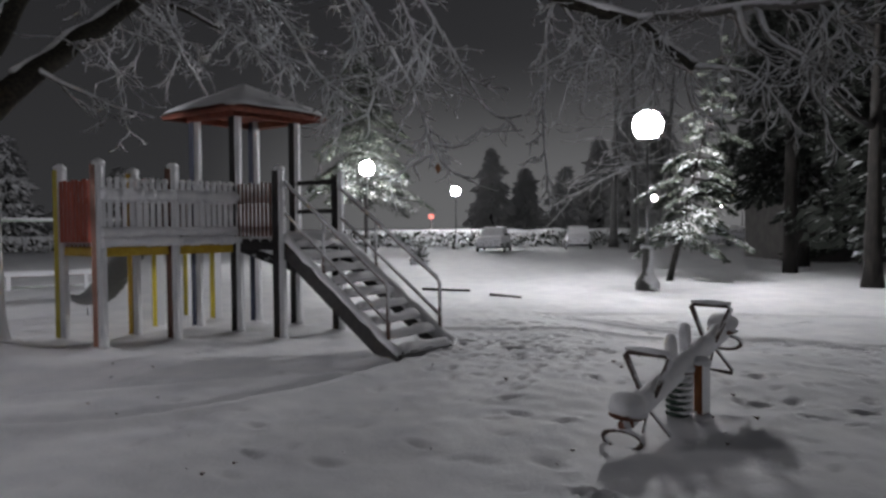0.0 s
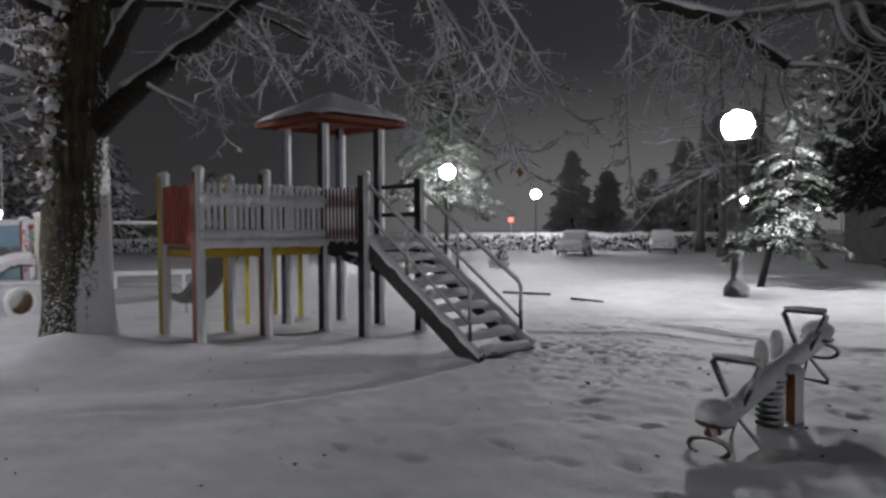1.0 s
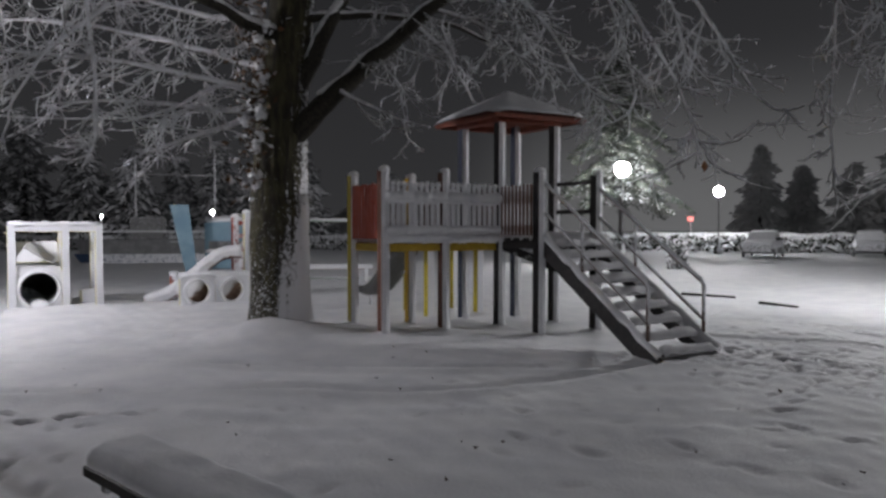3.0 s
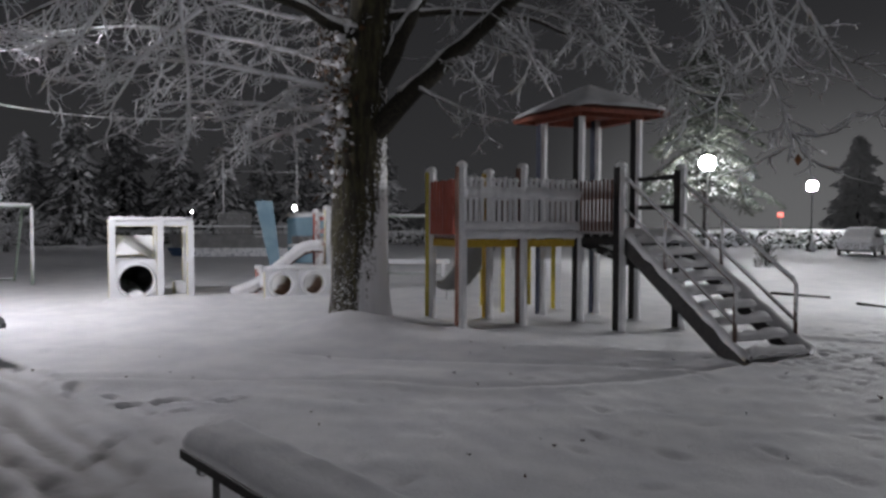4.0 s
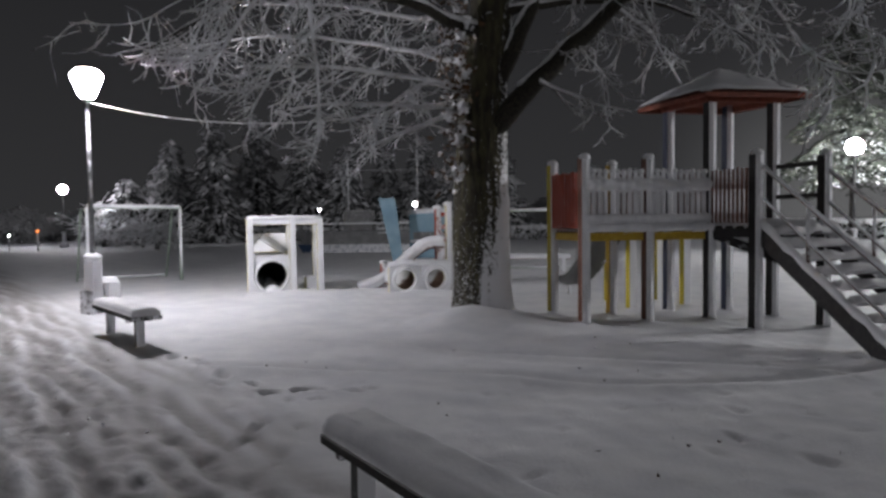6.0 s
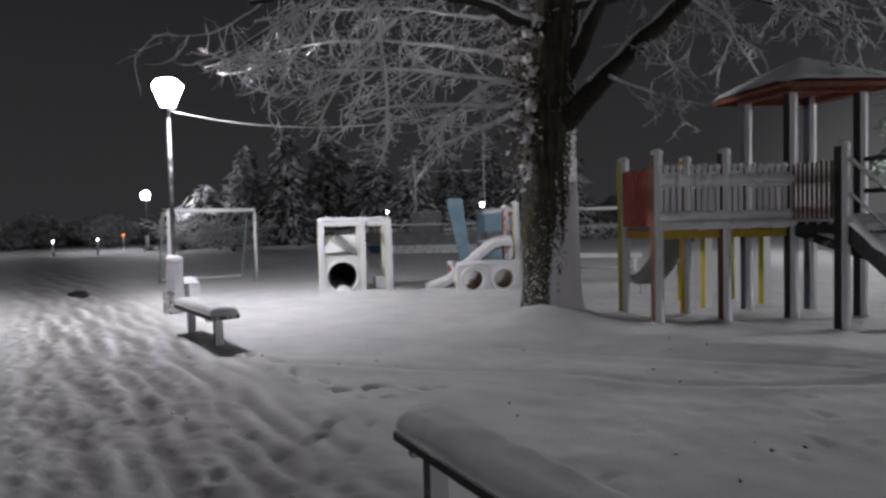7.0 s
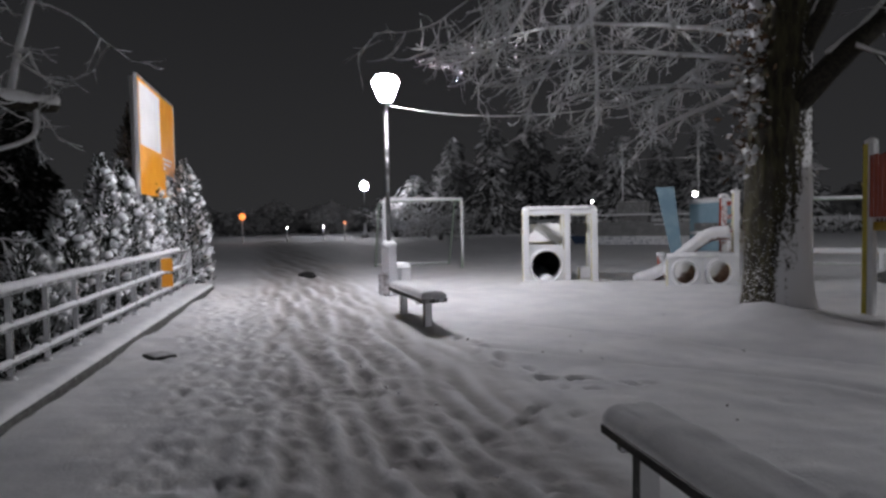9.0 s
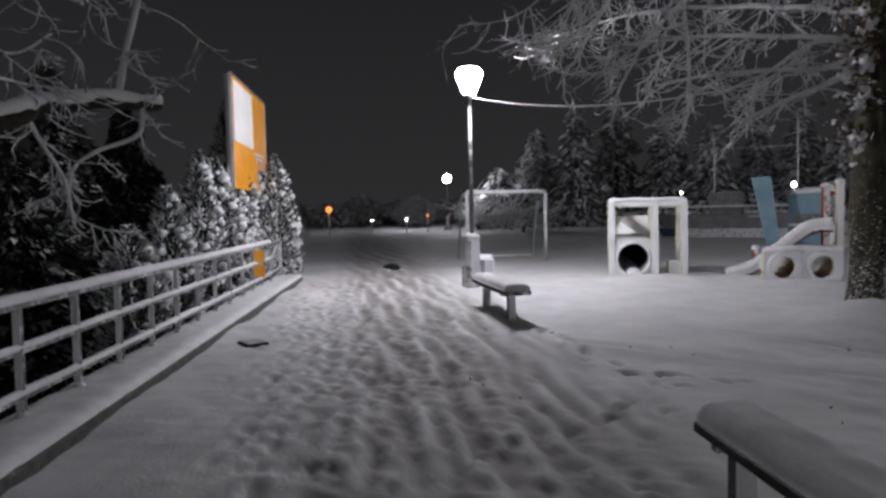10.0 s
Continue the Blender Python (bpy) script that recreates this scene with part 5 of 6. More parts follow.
# ---------------------------------------------------------------- evergreens and woods
def clump(b, r, p, d, s):
    """A small ragged tuft pointing along d."""
    d = Vector(d).normalized()
    x = d.cross(Vector((r.gauss(0, 1), r.gauss(0, 1), r.gauss(0, 1)))).normalized()
    y = d.cross(x)
    p = Vector(p)
    b.add([p + x * s * 0.32, p - x * s * 0.18 + y * s * 0.3, p - x * s * 0.18 - y * s * 0.3, p + d * s], [(0, 1, 3), (1, 2, 3), (2, 0, 3), (2, 1, 0)])


def conifer(x, y, h, rad, seed, mat, label, low=0.12, tufts=900, size=0.34, category="tree", group="", base=0.0, rough=0.25, boughs=0, girth=1.0, lean=0.0):
    r = random.Random(seed)
    t = thing("conifer", (x, y, base), label, category, group)
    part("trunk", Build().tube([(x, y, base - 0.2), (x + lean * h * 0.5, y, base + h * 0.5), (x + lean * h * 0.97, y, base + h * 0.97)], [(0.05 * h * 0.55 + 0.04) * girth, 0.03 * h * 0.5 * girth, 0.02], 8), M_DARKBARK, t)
    b = Build()
    if boughs:
        for k in range(boughs):
            f = ((k + r.random()) / boughs) ** 1.25
            a, z0 = k * 2.4 + r.uniform(-0.5, 0.5), base + h * (low + (1 - low) * f)
            reach = rad * (1 - f) ** 0.5 * r.uniform(0.4, 1.2)
            d, sd = Vector((math.cos(a), math.sin(a), 0)), Vector((-math.sin(a), math.cos(a), 0))
            stem = Vector((x + lean * (z0 - base), y, z0))
            line = [stem + d * reach * u + Vector((0, 0, reach * (0.10 * u - 0.50 * u * u))) for u in (0, 0.25, 0.5, 0.75, 1.0)]
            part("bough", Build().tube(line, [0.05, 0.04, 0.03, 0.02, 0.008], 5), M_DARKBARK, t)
            for j in range(int(tufts / boughs * (0.35 + 0.65 * reach / rad))):
                u = 0.15 + 0.85 * r.random() ** 0.7
                w = r.gauss(0, 0.26) * reach * (1.15 - u)
                p = stem + d * reach * u + sd * w + Vector((0, 0, reach * (0.10 * u - 0.50 * u * u) - abs(w) * 0.35 - 0.25 * size * r.random()))
                clump(b, r, p, d * 0.8 + sd * (w * 2.0 + r.gauss(0, 0.4)) + Vector((0, 0, -0.5 + r.gauss(0, 0.3))), size * r.uniform(0.6, 1.4))
        tufts = 0
    for k in range(tufts):
        f = r.random() ** 1.5
        z = base + h * (low + (1 - low) * f)
        a = r.uniform(0, 2 * math.pi)
        whorl = 0.72 + 0.28 * math.sin(f * 34 + 1.3 * math.sin(3 * a + seed))
        q = rad * (1 - f) ** 0.8 * whorl * (0.35 + 0.65 * math.sqrt(r.random())) * (1 + rough * noise.noise(Vector((math.cos(a) * 2.2, math.sin(a) * 2.2, z * 1.1 + seed))))
        p = (x + q * math.cos(a), y + q * math.sin(a), z - q * 0.28)
        clump(b, r, p, (math.cos(a), math.sin(a), -0.45 + r.gauss(0, 0.3)), size * r.uniform(0.6, 1.5))
    tagged(part("crown", b, mat, t), kind="stuff")
    return t


def thuja(x, y, h, rad, seed, base=-0.5):
    r = random.Random(seed)
    t = thing("thuja", (x, y, base), "upright evergreen shrub with snow clotted on its sprays", "shrub", "evergreens behind the railing")
    part("trunk", Build().tube([(x, y, base - 0.3), (x, y, base + h * 0.8)], [0.05, 0.02], 6), M_BARK, t)
    b = Build()
    for k in range(2200):
        f = r.random()
        a = r.uniform(0, 2 * math.pi)
        q = rad * (1 - f ** 3.4) * (0.55 + 0.45 * r.random()) * (1 + 0.6 * noise.noise(Vector((math.cos(a) * 2, math.sin(a) * 2, f * 5 + seed))))
        clump(b, r, (x + q * math.cos(a), y + q * math.sin(a), base + h * f), (math.cos(a), math.sin(a), 0.9), r.uniform(0.05, 0.13))
    tagged(part("crown", b, M_THUJA, t), kind="stuff")
    clots = Build()
    for k in range(int(26 * h)):      # clots lie on the sprays, most on the open side
        f, a = r.uniform(0.12, 0.97), radians(100) + r.gauss(0, 1.1)
        q = rad * (1 - f ** 3.4) * r.uniform(0.85, 1.12)
        clots.ball((x + q * math.cos(a), y + q * math.sin(a), base + h * f), r.uniform(0.035, 0.10), 5, 0.75, 0.7, k)
    tagged(part("snow_clots", clots, M_SNOW, t, "clots of snow caught in the sprays"), kind="stuff")


M_THUJA = dusted("snowy_thuja", (0.02, 0.025, 0.02), (0.045, 0.05, 0.04), 0.36, 9, (1, 1, 1), 0.9, (0.3, 0.55, 0.6), 0, 3.5, 0.35)
for k, (f, o, h, w) in enumerate(((5.2, 1.2, 1.9, 0.5), (6.3, 1.0, 2.5, 0.45), (7.7, 0.9, 3.2, 0.45), (8.8, 0.9, 3.2, 0.6), (9.8, 1.0, 3.4, 0.6), (10.8, 1.1, 4.6, 0.6), (11.8, 1.2, 4.9, 0.7), (12.9, 1.0, 3.8, 0.7))):
    p = FENCE_A + FENCE_D * f + Vector((-FENCE_D.y, FENCE_D.x, 0)) * o
    if (p - FENCE_A).y > FENCE_D.y * f:
        p = FENCE_A + FENCE_D * f - Vector((-FENCE_D.y, FENCE_D.x, 0)) * o
    thuja(p.x, p.y, h, w, 40 + k)

tx, ty, tz = (-17.85, 1.5, 3.19)
thuja(tx, ty, tz + 0.3, 0.6, 77)

# darker copy of M_NEEDLE: the trees' shade is painted into the colour
M_SHADENEEDLE = dusted("shaded_conifer_foliage", (0.008, 0.011, 0.008), (0.022, 0.026, 0.021), 0.03, 3, (1, 1, 1), 0.9, (0.1, -0.1, 1.0), 0, 2.0, 0.3)
conifer(5.3, 20.4, 7.2, 1.7, 1, M_NEEDLE, "snow-laden conifer leaning beside the glowing lamp", 0.17, 9000, 0.12, boughs=44, girth=0.45, lean=0.24)
conifer(10.2, 23.5, 14.0, 3.6, 8, M_SHADENEEDLE, "tall dark conifer in the shade beyond the lamp", 0.32, 9000, 0.22, boughs=60, girth=0.6)
conifer(12.6, 18.8, 14.0, 3.4, 9, M_SHADENEEDLE, "tall dark conifer in the shade beyond the lamp", 0.24, 9000, 0.22, boughs=60, girth=0.6)
conifer(12.2, 27.0, 13.0, 4.0, 2, M_SHADENEEDLE, "tall dark conifer at the edge of the park", 0.26, 5000, 0.32, girth=0.7)
conifer(13.6, 21.5, 14.0, 4.2, 3, M_SHADENEEDLE, "tall dark conifer at the edge of the park", 0.14, 6000, 0.32)
conifer(-5.75, 32.4, 10.0, 3.7, 4, M_NEEDLE, "snowy conifer with drooping branches behind a lamp", 0.34, 15000, 0.15, boughs=60, girth=0.4)
for k in range(7):      # evergreens below the bank behind the railing, coloured near black as unlit
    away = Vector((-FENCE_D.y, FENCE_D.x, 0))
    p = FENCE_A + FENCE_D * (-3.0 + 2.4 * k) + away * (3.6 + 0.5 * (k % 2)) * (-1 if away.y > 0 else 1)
    conifer(p.x, p.y, 4.4 + 0.5 * ((k * 3) % 4), 2.3, 60 + k, M_SHADENEEDLE, "dark unlit evergreen below the bank", 0.02, 7500, 0.17, group="evergreens behind the railing", base=-1.35)
conifer(18.0, 29.0, 15.0, 4.8, 6, M_SHADENEEDLE, "tall dark conifer at the edge of the park", 0.10, 4500, 0.45)


# needles greyed to imitate haze, with a little real snow on top
M_FARNEEDLE = dusted("far_hazed_snowy_conifers", (0.075, 0.078, 0.08), (0.12, 0.123, 0.127), 0.15, 0.5, (1, 1, 1), 0.95, (0.2, -0.3, 0.9), 0, 0.8, 0.4)
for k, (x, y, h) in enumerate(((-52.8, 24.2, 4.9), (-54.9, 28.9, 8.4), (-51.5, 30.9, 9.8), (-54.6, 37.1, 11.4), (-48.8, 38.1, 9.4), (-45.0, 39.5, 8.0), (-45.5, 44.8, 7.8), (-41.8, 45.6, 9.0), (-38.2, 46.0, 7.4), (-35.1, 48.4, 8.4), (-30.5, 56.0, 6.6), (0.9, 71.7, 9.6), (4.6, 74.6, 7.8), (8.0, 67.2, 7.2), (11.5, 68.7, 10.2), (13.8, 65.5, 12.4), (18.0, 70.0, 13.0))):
    conifer(x, y, h, 2.2 + 0.13 * h, 200 + k, M_FARNEEDLE if k < 11 else M_FARTREE, "far snow-dusted conifer at the park's edge, greyed for haze", 0.04, 1700, 0.62, group="wood behind the park", rough=0.9)


def wood_tree(x, y, h, rad, seed):
    """A broadleaf tree far off, painted pale for haze: forked stems and a ragged crown of fine sprays."""
    r = random.Random(seed)
    t = thing("tree", (x, y, 0), "low tree at the far edge of the park, painted pale for haze", "tree", "wood behind the park")
    stems = Build()
    for k in range(4):
        a = r.uniform(0, 6.28)
        q = rad * 0.45
        stems.tube(smooth_line([(x, y, -0.1), (x + 0.15 * q * math.cos(a), y + 0.15 * q * math.sin(a), h * 0.3), (x + q * math.cos(a), y + q * math.sin(a), h * 0.75)], 3), [0.28] * 3 + [0.16] * 3 + [0.05], 6)
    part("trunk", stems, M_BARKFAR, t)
    b = Build()
    for k in range(1500):
        f = r.random() ** 0.8
        a = r.uniform(0, 2 * math.pi)
        body = math.sin(math.pi * min(1, 0.12 + 0.88 * f)) ** 0.6
        q = rad * body * r.random() ** 0.55 * (1 + 0.45 * noise.noise(Vector((math.cos(a) * 1.7, math.sin(a) * 1.7, f * 3 + seed))))
        p = (x + q * math.cos(a), y + q * math.sin(a), h * (0.06 + 0.94 * f))
        clump(b, r, p, (r.gauss(0, 1), r.gauss(0, 1), r.gauss(-0.3, 0.6)), r.uniform(0.25, 0.75))
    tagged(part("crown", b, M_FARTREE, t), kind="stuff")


# bark lightened to grey in place of haze
M_BARKFAR = dusted("far_hazed_bark", (0.08, 0.08, 0.08), (0.14, 0.14, 0.14), 0.10, 5, (1, 1, 1), 0.95)
wood = random.Random(11)
for k in range(46):
    az = radians(56 + k * 2.85 + wood.uniform(-1, 1))
    dist = wood.uniform(60, 80)
    x, y = dist * math.cos(az), dist * math.sin(az)
    if (x + 53) ** 2 + (y - 19.6) ** 2 > 150 and not 62 < math.degrees(az) < 110:
        tall = wood.uniform(2.2, 4.0)
        wood_tree(x, y, tall, wood.uniform(2.4, 4.0), 100 + k)


# bare trunks by the car park, and the dark trunk on the near side
def bare_trunk(x, y, r, h, lean, label, crown=26, mat=None):
    t = thing("tree", (x, y, 0), label, "tree")
    line = smooth_line([(x, y, -0.1), (x + lean * 0.3, y, h * 0.35), (x + lean, y, h)], 5)
    part("trunk", Build().tube(line, [r * 1.35] + [r * (1 - 0.75 * k / len(line)) for k in range(len(line) - 2)] + [r * 0.15], 12), mat or M_DARKBARK, t)
    rr = random.Random(int(x * 10))
    b = Build()
    for k in range(crown):
        p = line[rr.randint(len(line) // 2, len(line) - 1)]
        twig(b, rr, p, (rr.gauss(0, 1), rr.gauss(0, 1), rr.uniform(-0.2, 0.6)), h * rr.uniform(0.25, 0.5), 0.05, 2, 0.4)
    if crown:
        tagged(part("twig", b, M_TWIG, t), kind="stuff")
    else:
        for z, d in ((0.45, (-1.1, -0.3, 0.5)), (0.6, (0.9, 0.4, 0.7)), (0.72, (-0.8, 0.5, 0.8))):
            p = Vector((x + lean * 0.5, y, h * z))
            part("limb", Build().tube([p, p + Vector(d) * 0.7, p + Vector(d) * 1.6 + Vector((0, 0, 0.3))], [r * 0.45, r * 0.32, r * 0.12], 7), M_DARKBARK, t)


bare_trunk(9.5, 50.7, 0.30, 15, 0.3, "bare tree standing by the car park", 12, M_BARKFAR)
bare_trunk(9.1, 42.0, 0.27, 14, -0.2, "bare tree standing by the car park", 12, M_BARKFAR)
bare_trunk(12.8, 50.1, 0.26, 13, 0.9, "leaning bare tree by the car park", 10, M_BARKFAR)
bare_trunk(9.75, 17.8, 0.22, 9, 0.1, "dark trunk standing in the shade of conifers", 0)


# ---------------------------------------------------------------- tree over the railing, with a sawn limb
def fence_tree():
    t = thing("tree", (-6.6, -4.6, -0.8), "bare tree with a sawn limb reaching over the railing", "tree")
    part("trunk", Build().tube(smooth_line([(-6.6, -4.6, -1.2), (-6.6, -4.5, 1.2), (-6.7, -4.4, 3.6), (-6.8, -4.3, 5.6)], 5), [0.34] * 6 + [0.26] * 6 + [0.2] * 4, 12), M_BARK, t)
    up = (0, 0.3, 0.2)
    limb(t, "sawn_limb", [(-6.6, -4.45, 1.5), (-6.75, -3.2, 2.0), (-6.94, -1.98, 2.37), (-7.18, -1.78, 2.52), (-7.44, -1.42, 2.6), (-7.61, -1.13, 2.65), (-7.78, -0.79, 2.66)], 0.125, 0.065, 4, 0.6, 51, 0.6, (0, 0.3, -0.7), 0.45, depth=1, heap=1.12, blown=(0.45, 0.25, 0.85), fine=0.010)
    limb(t, "limb", [(-7.58, -1.14, 2.69), (-7.59, -1.07, 3.06), (-7.59, -0.99, 3.38), (-7.6, -0.9, 3.91)], 0.036, 0.028, 7, 0.9, 52, 0.5, (-0.1, 0.3, 0.1), 0.1, M_TWIG, fine=0.010)
    limb(t, "limb", [(-7.68, -0.94, 2.61), (-7.67, -1.0, 2.34), (-7.54, -1.36, 2.16), (-7.52, -1.55, 2.01), (-7.52, -1.58, 1.78)], 0.03, 0.012, 10, 0.45, 53, 0.75, (0, 0.2, -0.3), 0.1, fine=0.010)
    limb(t, "limb", [(-7.17, -1.86, 2.48), (-7.19, -1.75, 2.23), (-7.21, -1.58, 1.89), (-7.22, -1.53, 1.5)], 0.026, 0.012, 11, 0.5, 54, 0.75, (0, 0.2, -0.3), 0.1, fine=0.010)
    limb(t, "limb", [(-6.7, -4.4, 3.4), (-6.58, -2.19, 2.95), (-6.96, -1.88, 2.9), (-7.21, -1.62, 3.14)], 0.024, 0.010, 7, 0.7, 55, 0.75, up, 0.3, fine=0.010)
    limb(t, "limb", [(-6.7, -4.4, 3.0), (-6.6, -2.11, 2.67), (-6.97, -1.81, 2.66), (-7.23, -1.48, 2.65)], 0.024, 0.010, 6, 0.7, 56, 0.75, up, 0.3, fine=0.010)
    limb(t, "limb", [(-6.8, -4.3, 4.4), (-6.61, -2.07, 3.46), (-7.09, -1.71, 3.52), (-7.44, -1.38, 3.46)], 0.022, 0.010, 6, 0.7, 57, 0.75, up, 0.3, fine=0.010)


fence_tree()


# ---------------------------------------------------------------- goal frames, box, cable
def goal(l, r, h, deep, label):
    l, r = Vector((l[0], l[1], 0)), Vector((r[0], r[1], 0))
    t = thing("goal_frame", (l + r) / 2, label, "goal frame")
    d = (r - l).normalized()
    n = Vector((d.y, -d.x, 0)) * deep
    z = Vector((0, 0, h))
    part("crossbar", Build().tube([l + z, r + z], 0.048, 10), M_GREENPOST, t)
    part("bar_snow", Build().tube([l + z + Vector((0, 0, 0.05)), r + z + Vector((0, 0, 0.04))], 0.035, 8), M_SNOW, t)
    for p in (l, r):
        part("upright", Build().tube([p - z * 0.03, p + z], 0.05, 10), M_GREENPOST, t)
        part("stay", Build().tube([p + z * 0.98, p + n * 0.5 + z * 0.97, p + n], 0.03, 8), M_GREENPOST, t)
    part("ground_bar", Build().tube([l + n + Vector((0, 0, 0.06)), r + n + Vector((0, 0, 0.06))], 0.03, 8), M_GREENPOST, t)


M_GREENPOST = dusted("pale_green_painted_pipe", (0.34, 0.44, 0.36), (0.45, 0.53, 0.45), 0.28, 20, (1, 1, 1), 0.5)
goal((-19.54, 7.35), (-19.15, 9.8), 2.08, -1.3, "pale green pipe goal frame dusted with snow")
goal((-14.6, 18.2), (-11.2, 20.4), 1.9, 1.3, "pale pipe goal frame behind the climbing tower")
bb = thing("balance_beam", (-12.3, 17.8, 0), "low horizontal beam on short posts in the snow", "balance beam")
part("beam", Build().beam((-14.6, 16.2, 0.42), (-11.2, 18.5, 0.42), 0.09, 0.12, bevel=0.01), M_RUSTPOST, bb)
part("beam_snow", Build().tube([(-14.6, 16.2, 0.485), (-11.2, 18.5, 0.485)], 0.028, 8), M_SNOW, bb)
for f in (0.05, 0.5, 0.95):
    p = lerp((-14.6, 16.2, 0), (-11.2, 18.5, 0), f)
    part("support", Build().box((p[0], p[1], 0.18), (0.1, 0.1, 0.45), 35), M_WOOD_DARK, bb)

cab = thing("junction_box", (-13.5, 5.15, 0), "grey metal box standing beside the lamp post", "utility box")
part("cabinet", Build().box((-13.35, 5.10, 0.27), (0.34, 0.28, 0.58), 25, bevel=0.02), M_GREYMETAL, cab)
part("lid_snow", Build().slab([(-13.6, 4.98, 0.56), (-13.22, 4.90, 0.56), (-13.10, 5.22, 0.56), (-13.48, 5.30, 0.56)], 0, 0.09, 0.08, 0.01), M_SNOW, cab)
part("slot", Build().box((-13.235, 4.975, 0.36), (0.03, 0.02, 0.16), 25), M_BLACK, cab)

a0, a1 = Vector((LN[0], LN[1], 3.78)), Vector((-7.04, 7.82, 3.5))
cab2 = [a0.lerp(a1, k / 24) - Vector((0, 0, 0.55 * 4 * (k / 24) * (1 - k / 24) * 0.7)) for k in range(25)]
wire = Build().tube(cab2, 0.010, 6).ob("cable", M_SNOW)
tagged(wire, "snow-caked cable hung from lamp post to tree", "cable")


# ---------------------------------------------------------------- boat and blue slide in the background
M_HULL = dusted("weathered_hull_paint", (0.20, 0.20, 0.205), (0.27, 0.27, 0.275), 0.06, 3)


def play_boat():
    t = thing("play_boat", (-27, 24.5, 0), "white boat-shaped play structure with blue foot and masts", "play structure")
    a, c = Vector((-29.6, 22.6, 0)), Vector((-24.2, 27.2, 0))
    d = (c - a).normalized()
    n = Vector((d.y, -d.x, 0))
    def hull(z0, z1, w0, w1, mat, name):
        vs = []
        for z, w, e in ((z0, w0, 0.0), (z1, w1, 0.25)):
            for f, q in ((-e / 6, 0.25), (0.12, 0.9), (0.5, 1.0), (0.88, 0.95), (1 + e / 6, 0.5)):
                vs.append(a.lerp(c, f) + n * w * q + Vector((0, 0, z)))
            for f, q in ((1 + e / 6, 0.5), (0.88, 0.95), (0.5, 1.0), (0.12, 0.9), (-e / 6, 0.25)):
                vs.append(a.lerp(c, f) - n * w * q + Vector((0, 0, z)))
        fs = [tuple(reversed(range(10))), tuple(range(10, 20))] + [(i, (i + 1) % 10, 10 + (i + 1) % 10, 10 + i) for i in range(10)]
        part(name, Build().add(vs, fs), mat, t)
    hull(-0.05, 0.42, 1.05, 1.1, M_BLUEDARK, "blue_foot")
    hull(0.42, 1.1, 1.1, 1.3, M_HULL, "hull")
    part("rail", Build().beam(a + Vector((0, 0, 1.5)) + n * 1.2, c + Vector((0, 0, 1.5)) + n * 1.2, 0.06, 0.08), M_GREYMETAL, t)
    p = a.lerp(c, 0.42)
    part("cabin", Build().box((p.x, p.y, 1.65), (1.5, 1.4, 1.1), 40, bevel=0.05), M_HULL, t)
    p = a.lerp(c, 0.62)
    for k in range(5):
        part("rung", Build().beam(p + n * 1.3 - d * 0.3 + Vector((0, 0, 1.0 + 0.25 * k)), p + n * 1.3 + d * 0.3 + Vector((0, 0, 1.0 + 0.25 * k)), 0.05, 0.05), M_GREYMETAL, t)
    tops = []
    for f, h in ((0.34, 5.0), (0.86, 5.6)):
        p = a.lerp(c, f)
        part("mast", Build().tube([(p.x, p.y, 0), (p.x, p.y, h)], 0.045, 8), M_DARKMETAL, t)
        tops.append(Vector((p.x, p.y, 4.3)))
    part("yard", Build().tube([tops[0], tops[1]], 0.022, 8), M_DARKMETAL, t)


M_BLUEDARK = dusted("dark_blue_hull_paint", (0.03, 0.06, 0.13), (0.05, 0.09, 0.17), 0.25, 5)
play_boat()


def blue_slide():
    t = thing("playhouse", (-16.4, 16.0, 0), "pale blue plastic playhouse with slanted panels, snow on top", "playhouse")
    a = Vector((-15.11, 14.38, 2.31))
    b_ = Vector((-14.89, 14.59, 0.54))
    w = Vector((0.55, 0.35, 0))
    vs = [Vector((a.x, a.y, a.z)) - w * 0.5, Vector((a.x, a.y, a.z)) + w * 0.3, Vector((b_.x, b_.y, 0)) + w * 0.25, Vector((b_.x, b_.y, 0)) - w * 0.2]
    th = Vector((-0.12, 0.12, 0))
    part("tall_panel", Build().add(vs + [v + th for v in vs], [(3, 2, 1, 0), (4, 5, 6, 7), (0, 1, 5, 4), (1, 2, 6, 5), (2, 3, 7, 6), (3, 0, 4, 7)]), M_BLUE, t, "pale blue tapering panel")
    p, q = Vector((-15.3, 15.58, 1.78)), Vector((-14.43, 16.34, 1.89))
    p.z = q.z = 0
    for z, h in ((1.55, 0.62), (0.55, 0.3)):
        part("side_panel", Build().beam(p + Vector((0, 0, z)), q + Vector((0, 0, z)), 0.08, h, bevel=0.03), M_BLUE, t)
    part("roof_snow", Build().tube([p + Vector((0, 0, 1.88)), q + Vector((0, 0, 1.95))], 0.09, 8), M_SNOW, t)
    for e in (p, q):
        part("post", Build().box((e.x, e.y, 0.9), (0.12, 0.12, 1.8), 40), M_BLUE, t)
    part("platform", Build().box(((p + q) / 2 + Vector((0, 0, 0.95))), (1.2, 0.8, 0.08), 40), M_DARKMETAL, t)


blue_slide()


